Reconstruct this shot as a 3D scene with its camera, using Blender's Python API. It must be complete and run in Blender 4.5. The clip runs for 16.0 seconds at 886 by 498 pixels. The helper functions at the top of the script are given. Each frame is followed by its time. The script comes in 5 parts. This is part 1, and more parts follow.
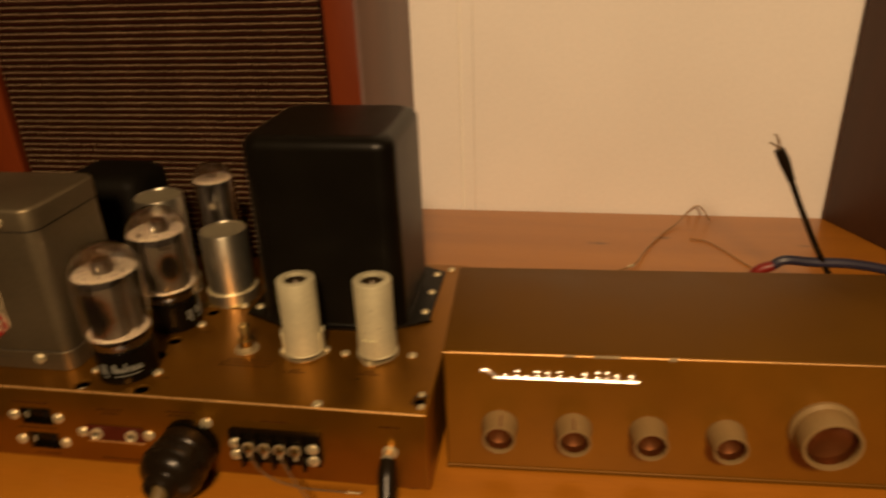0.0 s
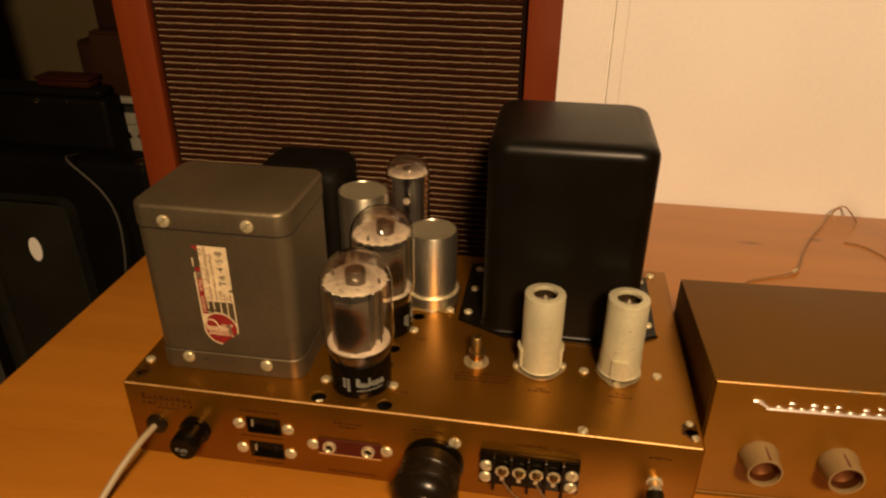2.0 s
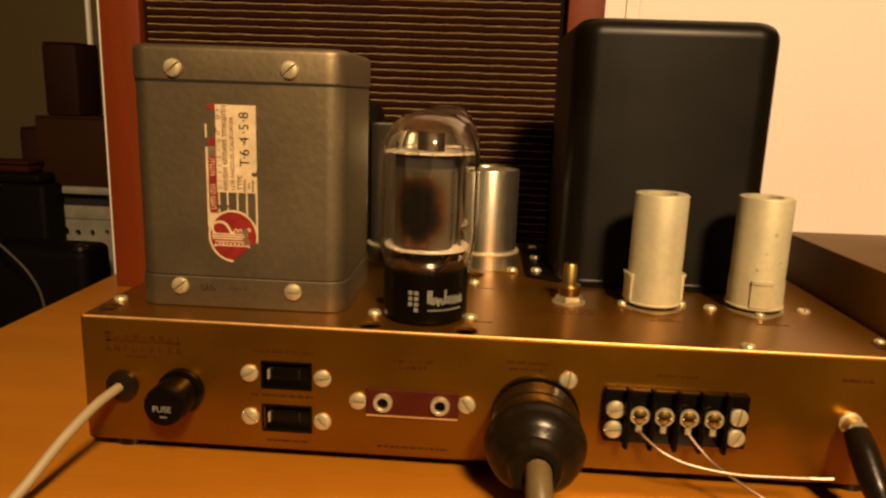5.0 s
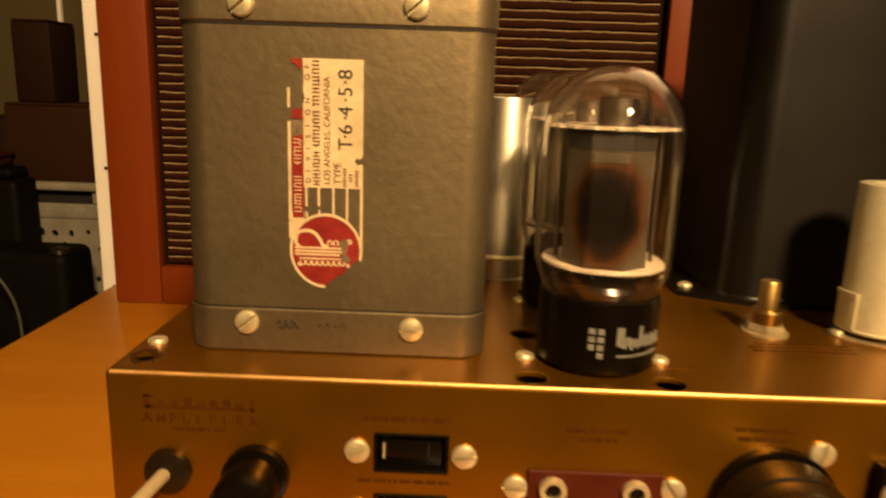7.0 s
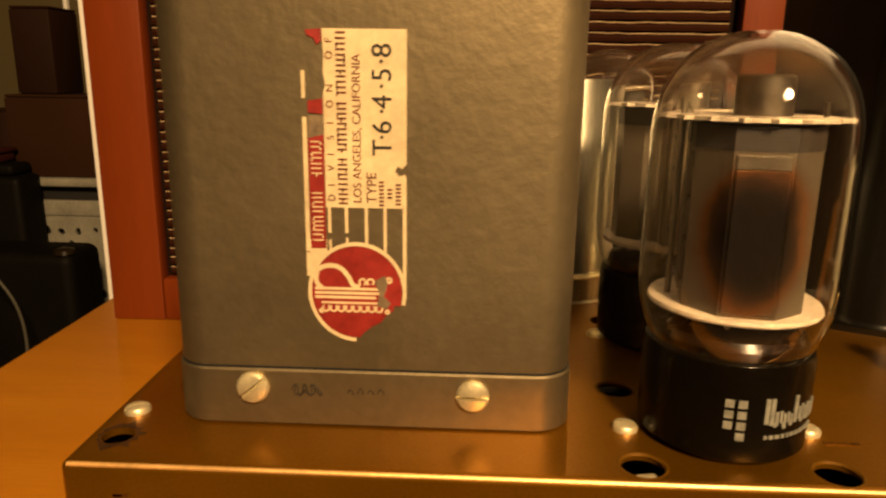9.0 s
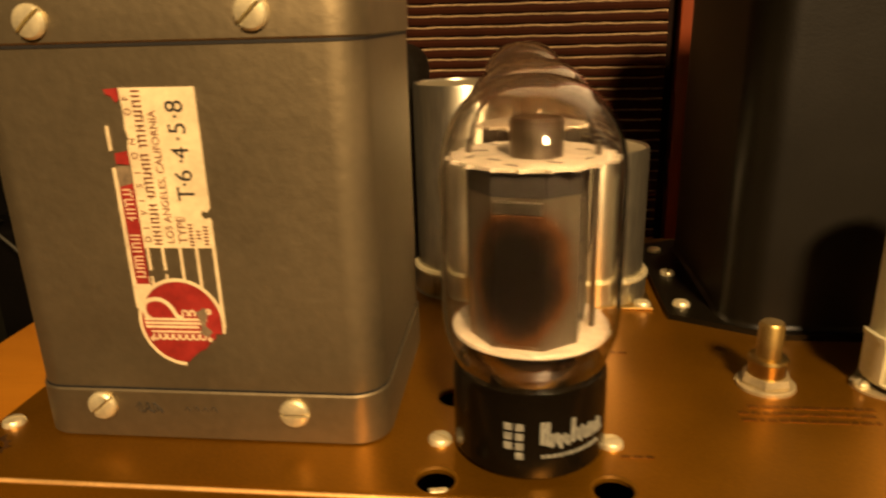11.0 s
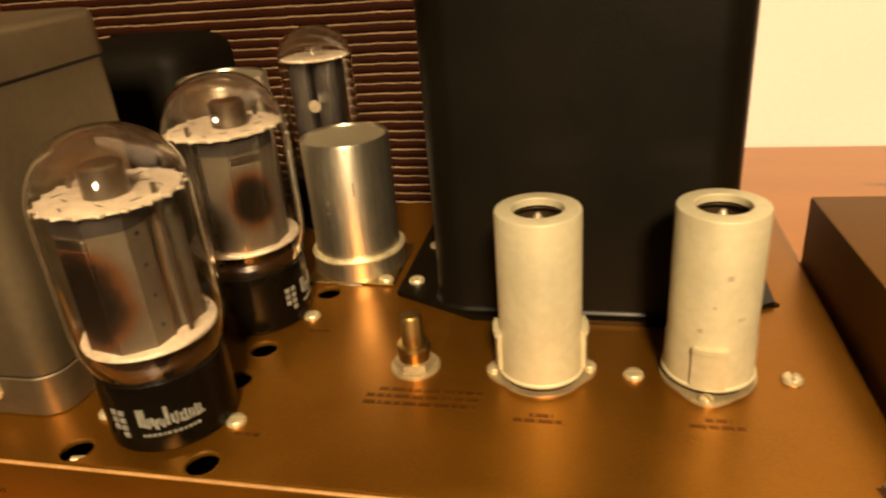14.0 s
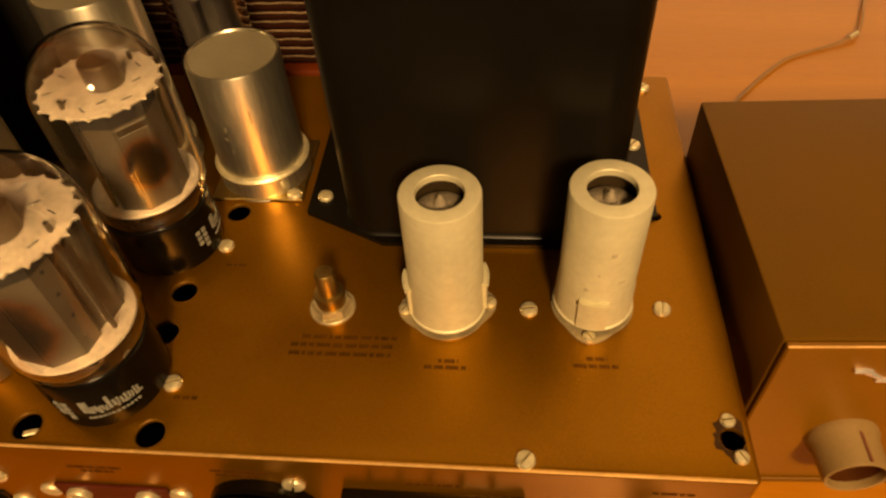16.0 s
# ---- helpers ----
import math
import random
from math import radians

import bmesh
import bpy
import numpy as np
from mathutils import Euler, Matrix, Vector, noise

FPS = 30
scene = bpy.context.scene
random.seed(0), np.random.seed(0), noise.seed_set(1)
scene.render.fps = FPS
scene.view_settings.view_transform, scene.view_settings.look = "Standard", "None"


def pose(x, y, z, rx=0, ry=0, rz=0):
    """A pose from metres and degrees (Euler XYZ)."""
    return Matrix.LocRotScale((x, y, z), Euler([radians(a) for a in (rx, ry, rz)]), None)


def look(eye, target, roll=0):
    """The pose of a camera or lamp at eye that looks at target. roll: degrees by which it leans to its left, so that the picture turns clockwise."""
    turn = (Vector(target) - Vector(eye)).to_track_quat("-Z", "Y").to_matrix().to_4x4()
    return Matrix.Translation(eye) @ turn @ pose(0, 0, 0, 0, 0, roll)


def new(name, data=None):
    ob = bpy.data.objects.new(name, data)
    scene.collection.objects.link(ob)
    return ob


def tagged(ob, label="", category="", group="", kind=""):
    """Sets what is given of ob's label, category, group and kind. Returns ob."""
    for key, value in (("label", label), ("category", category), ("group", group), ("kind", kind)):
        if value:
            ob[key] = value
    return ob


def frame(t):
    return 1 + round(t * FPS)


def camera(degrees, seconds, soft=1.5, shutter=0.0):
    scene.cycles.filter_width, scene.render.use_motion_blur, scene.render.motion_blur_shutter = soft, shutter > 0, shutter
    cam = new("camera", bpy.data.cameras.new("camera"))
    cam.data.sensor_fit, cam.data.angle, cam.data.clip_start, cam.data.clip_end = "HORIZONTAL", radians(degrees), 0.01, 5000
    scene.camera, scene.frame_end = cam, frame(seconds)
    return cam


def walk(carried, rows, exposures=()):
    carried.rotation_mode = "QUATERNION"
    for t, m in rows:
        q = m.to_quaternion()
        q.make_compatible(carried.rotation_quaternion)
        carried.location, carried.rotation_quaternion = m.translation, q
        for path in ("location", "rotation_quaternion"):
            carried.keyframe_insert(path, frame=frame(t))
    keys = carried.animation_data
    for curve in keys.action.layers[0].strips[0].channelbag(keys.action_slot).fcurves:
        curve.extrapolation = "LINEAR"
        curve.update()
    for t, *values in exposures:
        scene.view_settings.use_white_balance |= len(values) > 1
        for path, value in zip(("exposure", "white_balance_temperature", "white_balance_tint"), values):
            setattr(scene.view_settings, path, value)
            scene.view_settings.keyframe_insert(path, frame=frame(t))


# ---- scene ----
cam = camera(64.5, 16.0, soft=2.3, shutter=0.7)
PATH = [
    (0, (0.37172, -0.28574, 0.28583), (0.32496, -0.01749, 0.15991), -2.28),
    (0.5, (0.31871, -0.29577, 0.28307), (0.26867, -0.02930, 0.15464), -0.42),
    (1, (0.28462, -0.29537, 0.29844), (0.23228, -0.03095, 0.16675), -0.87),
    (1.5, (0.25106, -0.28954, 0.30179), (0.20129, -0.02568, 0.16800), -0.43),
    (2, (0.22282, -0.27399, 0.30466), (0.18089, -0.01297, 0.16285), 0.37),
    (2.5, (0.21309, -0.27496, 0.28491), (0.17439, -0.00519, 0.15950), -1.44),
    (3, (0.19804, -0.27573, 0.24376), (0.16054, 0.00326, 0.14003), -1.11),
    (3.5, (0.18531, -0.26293, 0.19965), (0.15464, 0.02148, 0.10925), 1.02),
    (3.7, (0.18240, -0.25903, 0.18583), (0.15161, 0.02650, 0.09909), 0.86),
    (5.8, (0.12234, -0.23294, 0.12969), (0.11224, 0.06169, 0.07411), 2.72),
    (6, (0.11465, -0.22679, 0.12695), (0.10374, 0.06788, 0.07171), 2.58),
    (6.5, (0.10149, -0.19968, 0.13362), (0.09299, 0.09433, 0.07461), 1.52),
    (7, (0.08907, -0.16731, 0.12950), (0.08450, 0.12528, 0.06338), 1.93),
    (7.5, (0.07550, -0.15095, 0.13208), (0.06705, 0.14202, 0.06806), 2.40),
    (8, (0.07019, -0.13017, 0.12748), (0.06176, 0.16089, 0.05525), 2.00),
    (8.2, (0.06924, -0.12178, 0.12739), (0.06065, 0.16926, 0.05513), 1.73),
    (10.3, (0.09837, -0.11363, 0.13973), (0.08229, 0.17477, 0.05869), -0.27),
    (10.5, (0.10160, -0.11427, 0.14266), (0.08387, 0.17290, 0.05770), -0.37),
    (11, (0.12771, -0.11645, 0.14782), (0.09545, 0.16667, 0.05400), -1.61),
    (11.5, (0.14088, -0.11874, 0.15091), (0.09974, 0.16027, 0.04864), -2.66),
    (12, (0.14458, -0.11715, 0.15167), (0.10438, 0.16111, 0.04700), -3.09),
    (12.5, (0.18917, -0.11046, 0.15927), (0.13227, 0.15978, 0.04208), -4.39),
    (13, (0.20198, -0.11225, 0.16185), (0.14416, 0.15733, 0.04360), -3.86),
    (13.5, (0.22252, -0.11372, 0.16794), (0.15938, 0.15284, 0.04565), -4.15),
    (14, (0.24161, -0.11134, 0.17367), (0.17667, 0.15183, 0.04513), -4.96),
    (14.5, (0.25457, -0.10976, 0.17916), (0.19045, 0.14689, 0.03768), -4.81),
    (15, (0.25889, -0.10374, 0.19770), (0.20898, 0.13298, 0.02030), -4.85),
    (15.5, (0.25002, -0.08694, 0.20824), (0.21469, 0.13234, 0.00657), -5.24),
    (16, (0.24325, -0.07894, 0.23124), (0.21762, 0.11966, 0.00784), -4.16),
]
EXPOSURES = [(0.0, -0.44, 6150, 11), (1.5, -0.07, 5950, 11), (3.5, 0.10, 5900, 10), (6.0, 0.45, 6650, 8), (7.0, 0.62, 6750, 7), (8.0, 0.68, 6700, 7), (10.5, 0.82, 6500, 5), (12.5, 0.87, 6100, 4), (14.0, 0.77, 5600, 4), (15.0, 0.25, 6000, 8), (15.5, 0.20, 6700, 8), (16.0, 0.32, 7300, 8)]
walk(cam, [(t, look(eye, target, roll)) for t, eye, target, roll in PATH], EXPOSURES)

# ---- light: one warm room lamp, in front of the table and to the right, and a faint rest ----
world = bpy.data.worlds.new("room_air")
world.use_nodes = True
world.node_tree.nodes["Background"].inputs[0].default_value = (1.0, 0.72, 0.42, 1)
world.node_tree.nodes["Background"].inputs[1].default_value = 0.005
scene.world = world
lamp_data = bpy.data.lights.new("room_lamp", "AREA")
lamp_data.shape, lamp_data.size = "DISK", 0.24
lamp_data.energy, lamp_data.color = 38, (1.0, 0.63, 0.31)
lamp = new("room_lamp", lamp_data)
lamp.matrix_world = look((0.54, -1.20, 1.10), (0.16, 0.15, 0.05))


# ---- materials ----
def tone(c, k):
    return (c[0] * k, c[1] * k, c[2] * k, 1.0)


def surface(name, base, rough=0.5, metal=0.0, spread=0.25, grain=900.0, blotch=25.0, bump=0.05, coat=0.0, rough_spread=0.15, stretch=(1, 1, 1), spec=0.5):
    """A surface with grain and blotches in colour and roughness, and a fine relief."""
    m = bpy.data.materials.new(name)
    m.use_nodes = True
    nt, L = m.node_tree, m.node_tree.links
    b = nt.nodes["Principled BSDF"]
    co = nt.nodes.new("ShaderNodeTexCoord")
    mp = nt.nodes.new("ShaderNodeMapping")
    mp.inputs["Scale"].default_value = stretch
    L.new(co.outputs["Object"], mp.inputs[0])
    n1, n2 = nt.nodes.new("ShaderNodeTexNoise"), nt.nodes.new("ShaderNodeTexNoise")
    n1.inputs["Scale"].default_value, n1.inputs["Detail"].default_value = grain, 4
    n2.inputs["Scale"].default_value, n2.inputs["Detail"].default_value = blotch, 5
    for n in (n1, n2):
        L.new(mp.outputs[0], n.inputs["Vector"])
    mix = nt.nodes.new("ShaderNodeMath")
    mix.operation = "MULTIPLY_ADD"
    mix.inputs[1].default_value = 0.4
    L.new(n1.outputs["Fac"], mix.inputs[0])
    half = nt.nodes.new("ShaderNodeMath")
    half.operation = "MULTIPLY"
    half.inputs[1].default_value = 0.6
    L.new(n2.outputs["Fac"], half.inputs[0])
    L.new(half.outputs[0], mix.inputs[2])
    ramp = nt.nodes.new("ShaderNodeValToRGB")
    ramp.color_ramp.elements[0].position, ramp.color_ramp.elements[1].position = 0.3, 0.7
    ramp.color_ramp.elements[0].color, ramp.color_ramp.elements[1].color = tone(base, 1 - spread), tone(base, 1 + spread)
    L.new(mix.outputs[0], ramp.inputs[0])
    L.new(ramp.outputs[0], b.inputs["Base Color"])
    rr = nt.nodes.new("ShaderNodeMapRange")
    rr.inputs[3].default_value, rr.inputs[4].default_value = max(0.02, rough - rough_spread), min(1, rough + rough_spread)
    L.new(n2.outputs["Fac"], rr.inputs[0])
    L.new(rr.outputs[0], b.inputs["Roughness"])
    b.inputs["Metallic"].default_value = metal
    b.inputs["Specular IOR Level"].default_value = spec
    b.inputs["Coat Weight"].default_value = coat
    b.inputs["Coat Roughness"].default_value = 0.25
    if bump:
        bp = nt.nodes.new("ShaderNodeBump")
        bp.inputs["Strength"].default_value, bp.inputs["Distance"].default_value = bump, 0.001
        L.new(n1.outputs["Fac"], bp.inputs["Height"])
        L.new(bp.outputs[0], b.inputs["Normal"])
    return m


def wood(name, light, dark, along, rough=0.4, coat=0.2, rings=38.0):
    """Veneer with long grain along one axis (0 x, 1 y, 2 z)."""
    m = bpy.data.materials.new(name)
    m.use_nodes = True
    nt, L = m.node_tree, m.node_tree.links
    b = nt.nodes["Principled BSDF"]
    co, mp = nt.nodes.new("ShaderNodeTexCoord"), nt.nodes.new("ShaderNodeMapping")
    scale = [1.0, 1.0, 1.0]
    scale[along] = 0.07
    mp.inputs["Scale"].default_value = scale
    L.new(co.outputs["Object"], mp.inputs[0])
    broad, fine = nt.nodes.new("ShaderNodeTexNoise"), nt.nodes.new("ShaderNodeTexNoise")
    broad.inputs["Scale"].default_value, broad.inputs["Detail"].default_value, broad.inputs["Distortion"].default_value = rings, 5, 1.2
    fine.inputs["Scale"].default_value, fine.inputs["Detail"].default_value = 900, 3
    for n in (broad, fine):
        L.new(mp.outputs[0], n.inputs["Vector"])
    ad = nt.nodes.new("ShaderNodeMath")
    ad.operation = "MULTIPLY_ADD"
    ad.inputs[1].default_value = 0.35
    L.new(fine.outputs["Fac"], ad.inputs[0])
    hf = nt.nodes.new("ShaderNodeMath")
    hf.operation = "MULTIPLY"
    hf.inputs[1].default_value = 0.65
    L.new(broad.outputs["Fac"], hf.inputs[0])
    L.new(hf.outputs[0], ad.inputs[2])
    ramp = nt.nodes.new("ShaderNodeValToRGB")
    ramp.color_ramp.elements[0].position, ramp.color_ramp.elements[1].position = 0.32, 0.66
    ramp.color_ramp.elements[0].color, ramp.color_ramp.elements[1].color = dark, light
    L.new(ad.outputs[0], ramp.inputs[0])
    L.new(ramp.outputs[0], b.inputs["Base Color"])
    b.inputs["Roughness"].default_value, b.inputs["Coat Weight"].default_value = rough, coat
    b.inputs["Coat Roughness"].default_value = 0.2
    bp = nt.nodes.new("ShaderNodeBump")
    bp.inputs["Strength"].default_value, bp.inputs["Distance"].default_value = 0.06, 0.001
    L.new(fine.outputs["Fac"], bp.inputs["Height"])
    L.new(bp.outputs[0], b.inputs["Normal"])
    return m


def glassy(name, tint=(1, 1, 1, 1), rough=0.0, ior=1.45):
    m = bpy.data.materials.new(name)
    m.use_nodes = True
    b = m.node_tree.nodes["Principled BSDF"]
    b.inputs["Base Color"].default_value = tint
    b.inputs["Transmission Weight"].default_value = 1.0
    b.inputs["Roughness"].default_value, b.inputs["IOR"].default_value = rough, ior
    return m


def see_through(name, colour, amount, rough, metal, low, high, least=0.0):
    """A thin deposit that lets part of the light pass, patchy at its rim."""
    m = bpy.data.materials.new(name)
    m.use_nodes = True
    nt, L = m.node_tree, m.node_tree.links
    b = nt.nodes["Principled BSDF"]
    b.inputs["Base Color"].default_value, b.inputs["Roughness"].default_value, b.inputs["Metallic"].default_value = colour, rough, metal
    b.inputs["Specular IOR Level"].default_value = 0.15
    co, sep = nt.nodes.new("ShaderNodeTexCoord"), nt.nodes.new("ShaderNodeSeparateXYZ")
    L.new(co.outputs["Generated"], sep.inputs[0])
    n = nt.nodes.new("ShaderNodeTexNoise")
    n.inputs["Scale"].default_value = 90
    L.new(co.outputs["Object"], n.inputs["Vector"])
    ad = nt.nodes.new("ShaderNodeMath")
    ad.operation = "MULTIPLY_ADD"
    ad.inputs[1].default_value = 0.30
    L.new(n.outputs["Fac"], ad.inputs[0])
    L.new(sep.outputs["Z"], ad.inputs[2])
    mr = nt.nodes.new("ShaderNodeMapRange")
    mr.interpolation_type = "SMOOTHSTEP"
    mr.inputs[1].default_value, mr.inputs[2].default_value = low, high
    mr.inputs[3].default_value, mr.inputs[4].default_value = least, amount
    L.new(ad.outputs[0], mr.inputs[0])
    L.new(mr.outputs[0], b.inputs["Alpha"])
    return m


COPPER = surface("copper_enamel", (0.268, 0.116, 0.0035, 1), 0.33, 0.80, 0.24, 1500, 22, 0.03, rough_spread=0.15)
PANEL_COPPER = surface("copper_panel_enamel", (0.248, 0.107, 0.0035, 1), 0.42, 0.45, 0.20, 1500, 22, 0.03, rough_spread=0.12)
# pale colour that stands in for the lamp's highlight on a rounded edge
COPPER_EDGE = surface("glint_copper_edge", (0.80, 0.48, 0.17, 1), 0.42, 0.6, 0.3, 900, 60, 0.04)
COVER = surface("brown_cover_enamel", (0.138, 0.061, 0.0015, 1), 0.50, 0.35, 0.16, 1500, 20, 0.05, spec=0.25)
GREY = surface("grey_hammer_enamel", (0.236, 0.192, 0.115, 1), 0.51, 0.90, 0.14, 420, 26, 0.11, rough_spread=0.07)
BLACK = surface("black_crackle_enamel", (0.0040, 0.0031, 0.0014, 1), 0.36, 0.0, 0.3, 1300, 25, 0.03, rough_spread=0.07, spec=0.22)
CHOKE_BLACK = surface("matt_black_enamel", (0.0040, 0.0031, 0.0014, 1), 0.6, 0.0, 0.3, 1300, 25, 0.04, spec=0.12)
BAKELITE = surface("black_bakelite", (0.0040, 0.0028, 0.0014, 1), 0.22, 0.0, 0.3, 900, 40, 0.03, spec=0.22)
RUBBER = surface("black_rubber", (0.0110, 0.0070, 0.0030, 1), 0.28, 0.0, 0.3, 700, 40, 0.06, rough_spread=0.08, spec=0.30)
TIN = surface("tarnished_tin_plate", (0.46, 0.38, 0.22, 1), 0.42, 0.6, 0.25, 900, 160, 0.04)
NICKEL = surface("nickel_screw", (0.74, 0.66, 0.42, 1), 0.40, 0.68, 0.22, 1500, 300, 0.05)
BRIGHT = surface("bright_chrome", (0.86, 0.84, 0.78, 1), 0.12, 1.0, 0.06, 600, 100, 0.01, rough_spread=0.05)
ALU_LID = surface("plain_aluminium_lid", (0.37, 0.33, 0.215, 1), 0.45, 0.6, 0.12, 900, 60, 0.04)
ALU = surface("drawn_aluminium", (0.60, 0.57, 0.45, 1), 0.27, 0.95, 0.30, 700, 90, 0.03, rough_spread=0.08, stretch=(1, 1, 0.16))
SHIELD = surface("satin_shield_aluminium", (0.62, 0.58, 0.385, 1), 0.55, 0.35, 0.13, 420, 40, 0.03)
# oxidised inside of the shields; also the painted shade below their cans
LINER_AND_SHADE = surface("oxidised_liner_and_gap_shade", (0.035, 0.023, 0.010, 1), 0.5, 0.2, 0.2, 900, 60, 0.03, spec=0.2)
EMBLEM = surface("polished_white_metal", (0.95, 0.93, 0.88, 1), 0.24, 0.75, 0.04, 600, 100, 0.01, rough_spread=0.05)
FLASHED = surface("silver_flashed_glass", (0.34, 0.29, 0.21, 1), 0.22, 0.35, 0.4, 600, 180, 0.05, rough_spread=0.1)
SHIELD_PATCH = surface("scuffed_shield_aluminium", (0.48, 0.44, 0.30, 1), 0.5, 0.35, 0.25, 420, 90, 0.03)
CUP = surface("dull_nickel_cup", (0.18, 0.155, 0.118, 1), 0.36, 1.0, 0.15, 900, 200, 0.03)
BRASS = surface("aged_brass", (0.42, 0.295, 0.100, 1), 0.36, 1.0, 0.2, 900, 120, 0.04)
CHIPPED = surface("chipped_dark_enamel", (0.045, 0.020, 0.006, 1), 0.6, 0.2, 0.6, 900, 350, 0.1, spec=0.2)
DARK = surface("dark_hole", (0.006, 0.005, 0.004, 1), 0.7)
MICA = surface("white_mica", (0.285, 0.238, 0.180, 1), 0.6, 0.0, 0.35, 900, 260, 0.15)
MAROON = surface("maroon_fibre", (0.065, 0.011, 0.004, 1), 0.5, 0.0, 0.2, 900, 60, 0.03, spec=0.15)
INK = surface("dark_brown_ink", (0.085, 0.030, 0.004, 1), 0.6, 0.4, 0.3, 900, 300, 0.0, spec=0.05)
FADED_INK = surface("faded_brown_ink", (0.125, 0.050, 0.005, 1), 0.42, 0.65, 0.45, 900, 260, 0.0, spec=0.2)
WHITE_INK = surface("white_ink", (0.21, 0.21, 0.175, 1), 0.6, 0.0, 0.4, 900, 500, 0.0)
CREAM = surface("cream_label_paper", (0.66, 0.53, 0.32, 1), 0.6, 0.0, 0.22, 600, 120, 0.03)
RED = surface("red_label_ink", (0.235, 0.016, 0.012, 1), 0.5, 0.0, 0.3, 700, 200, 0.02)
TORN = surface("rubbed_label_print", (0.165, 0.120, 0.070, 1), 0.6, 0.0, 0.5, 900, 500, 0.05)
LABEL_BROWN = surface("brown_red_label_ink", (0.135, 0.040, 0.018, 1), 0.6, 0.0, 0.4, 900, 300, 0.0)
PENCIL = surface("dull_pencil", (0.040, 0.032, 0.022, 1), 0.7, 0.0, 0.3, 900, 300, 0.0, spec=0.1)
BLACK_INK = surface("black_label_ink", (0.02, 0.018, 0.014, 1), 0.6, 0.0, 0.2, 900, 300, 0.0)
KNOB = surface("tan_moulded_knob", (0.27, 0.182, 0.072, 1), 0.45, 0.1, 0.12, 900, 60, 0.04)
KNOB_FACE = surface("brown_spun_knob_face", (0.150, 0.050, 0.010, 1), 0.40, 0.7, 0.15, 900, 60, 0.04)
CORD = surface("tan_rubber_cord", (0.36, 0.29, 0.17, 1), 0.5, 0.0, 0.12, 700, 60, 0.05)
GREEN_CORD = surface("olive_cable", (0.16, 0.11, 0.04, 1), 0.5, 0.0, 0.15, 700, 60, 0.05)
WIRE = surface("clear_lamp_wire", (0.29, 0.165, 0.062, 1), 0.4, 0.1, 0.15, 700, 90, 0.03)
CLEAR_WIRE = surface("clear_insulated_wire", (0.18, 0.108, 0.050, 1), 0.3, 0.2, 0.15, 700, 90, 0.03)
BLUE = surface("blue_cable", (0.025, 0.024, 0.050, 1), 0.5)
RED_CABLE = surface("red_plastic", (0.22, 0.012, 0.006, 1), 0.45)
TABLE = wood("orange_beech_veneer", (0.455, 0.178, 0.010, 1), (0.348, 0.125, 0.006, 1), 0, 0.36, 0.25, 26)


def knots(m, spots):
    """Dark smeared knots in the veneer: (x, y, half length, half width)."""
    nt, L = m.node_tree, m.node_tree.links
    b = nt.nodes["Principled BSDF"]
    colour = b.inputs["Base Color"].links[0].from_socket
    co = nt.nodes.new("ShaderNodeTexCoord")
    wob = nt.nodes.new("ShaderNodeTexNoise")
    wob.inputs["Scale"].default_value, wob.inputs["Detail"].default_value = 120, 4
    L.new(co.outputs["Object"], wob.inputs["Vector"])
    for x, y, a, w in spots:
        mp = nt.nodes.new("ShaderNodeMapping")
        mp.inputs["Scale"].default_value = (1 / a, 1 / w, 0)
        mp.inputs["Location"].default_value = (-x / a, -y / w, 0)
        L.new(co.outputs["Object"], mp.inputs[0])
        ln = nt.nodes.new("ShaderNodeVectorMath")
        ln.operation = "LENGTH"
        L.new(mp.outputs[0], ln.inputs[0])
        ad = nt.nodes.new("ShaderNodeMath")
        ad.operation = "ADD"
        L.new(ln.outputs["Value"], ad.inputs[0])
        L.new(wob.outputs["Fac"], ad.inputs[1])
        mr = nt.nodes.new("ShaderNodeMapRange")
        mr.interpolation_type = "SMOOTHSTEP"
        mr.inputs[1].default_value, mr.inputs[2].default_value, mr.inputs[3].default_value, mr.inputs[4].default_value = 0.6, 1.5, 0.8, 0.0
        L.new(ad.outputs[0], mr.inputs[0])
        mx = nt.nodes.new("ShaderNodeMix")
        mx.data_type = "RGBA"
        mx.inputs[7].default_value = (0.105, 0.040, 0.007, 1)
        L.new(mr.outputs[0], mx.inputs[0])
        L.new(colour, mx.inputs[6])
        colour = mx.outputs[2]
    L.new(colour, b.inputs["Base Color"])


knots(TABLE, [(0.4150, 0.3480, 0.016, 0.0045), (0.4760, 0.3650, 0.013, 0.0050), (0.6050, 0.3560, 0.010, 0.004)])
TABLE_EDGE = wood("dark_table_edge", (0.30, 0.105, 0.025, 1), (0.20, 0.065, 0.016, 1), 0, 0.4, 0.2, 30)
FRAME = wood("red_mahogany", (0.185, 0.032, 0.0030, 1), (0.130, 0.021, 0.002, 1), 2, 0.42, 0.10, 30)
FRAME_SIDE = wood("brown_walnut_side", (0.140, 0.050, 0.016, 1), (0.098, 0.034, 0.010, 1), 2, 0.50, 0.06, 30)
DARK_WOOD = wood("dark_walnut", (0.070, 0.025, 0.009, 1), (0.046, 0.016, 0.006, 1), 2, 0.55, 0.05, 30)
SLAT = surface("brown_grille_cord", (0.020, 0.0048, 0.0010, 1), 0.75, 0.0, 0.25, 700, 60, 0.3, spec=0.08)
THREAD = surface("cream_grille_thread", (0.44, 0.31, 0.165, 1), 0.6, 0.0, 0.45, 900, 60, 0.2)
CLOTH = surface("black_grille_cloth", (0.008, 0.003, 0.0015, 1), 0.9, spec=0.1)
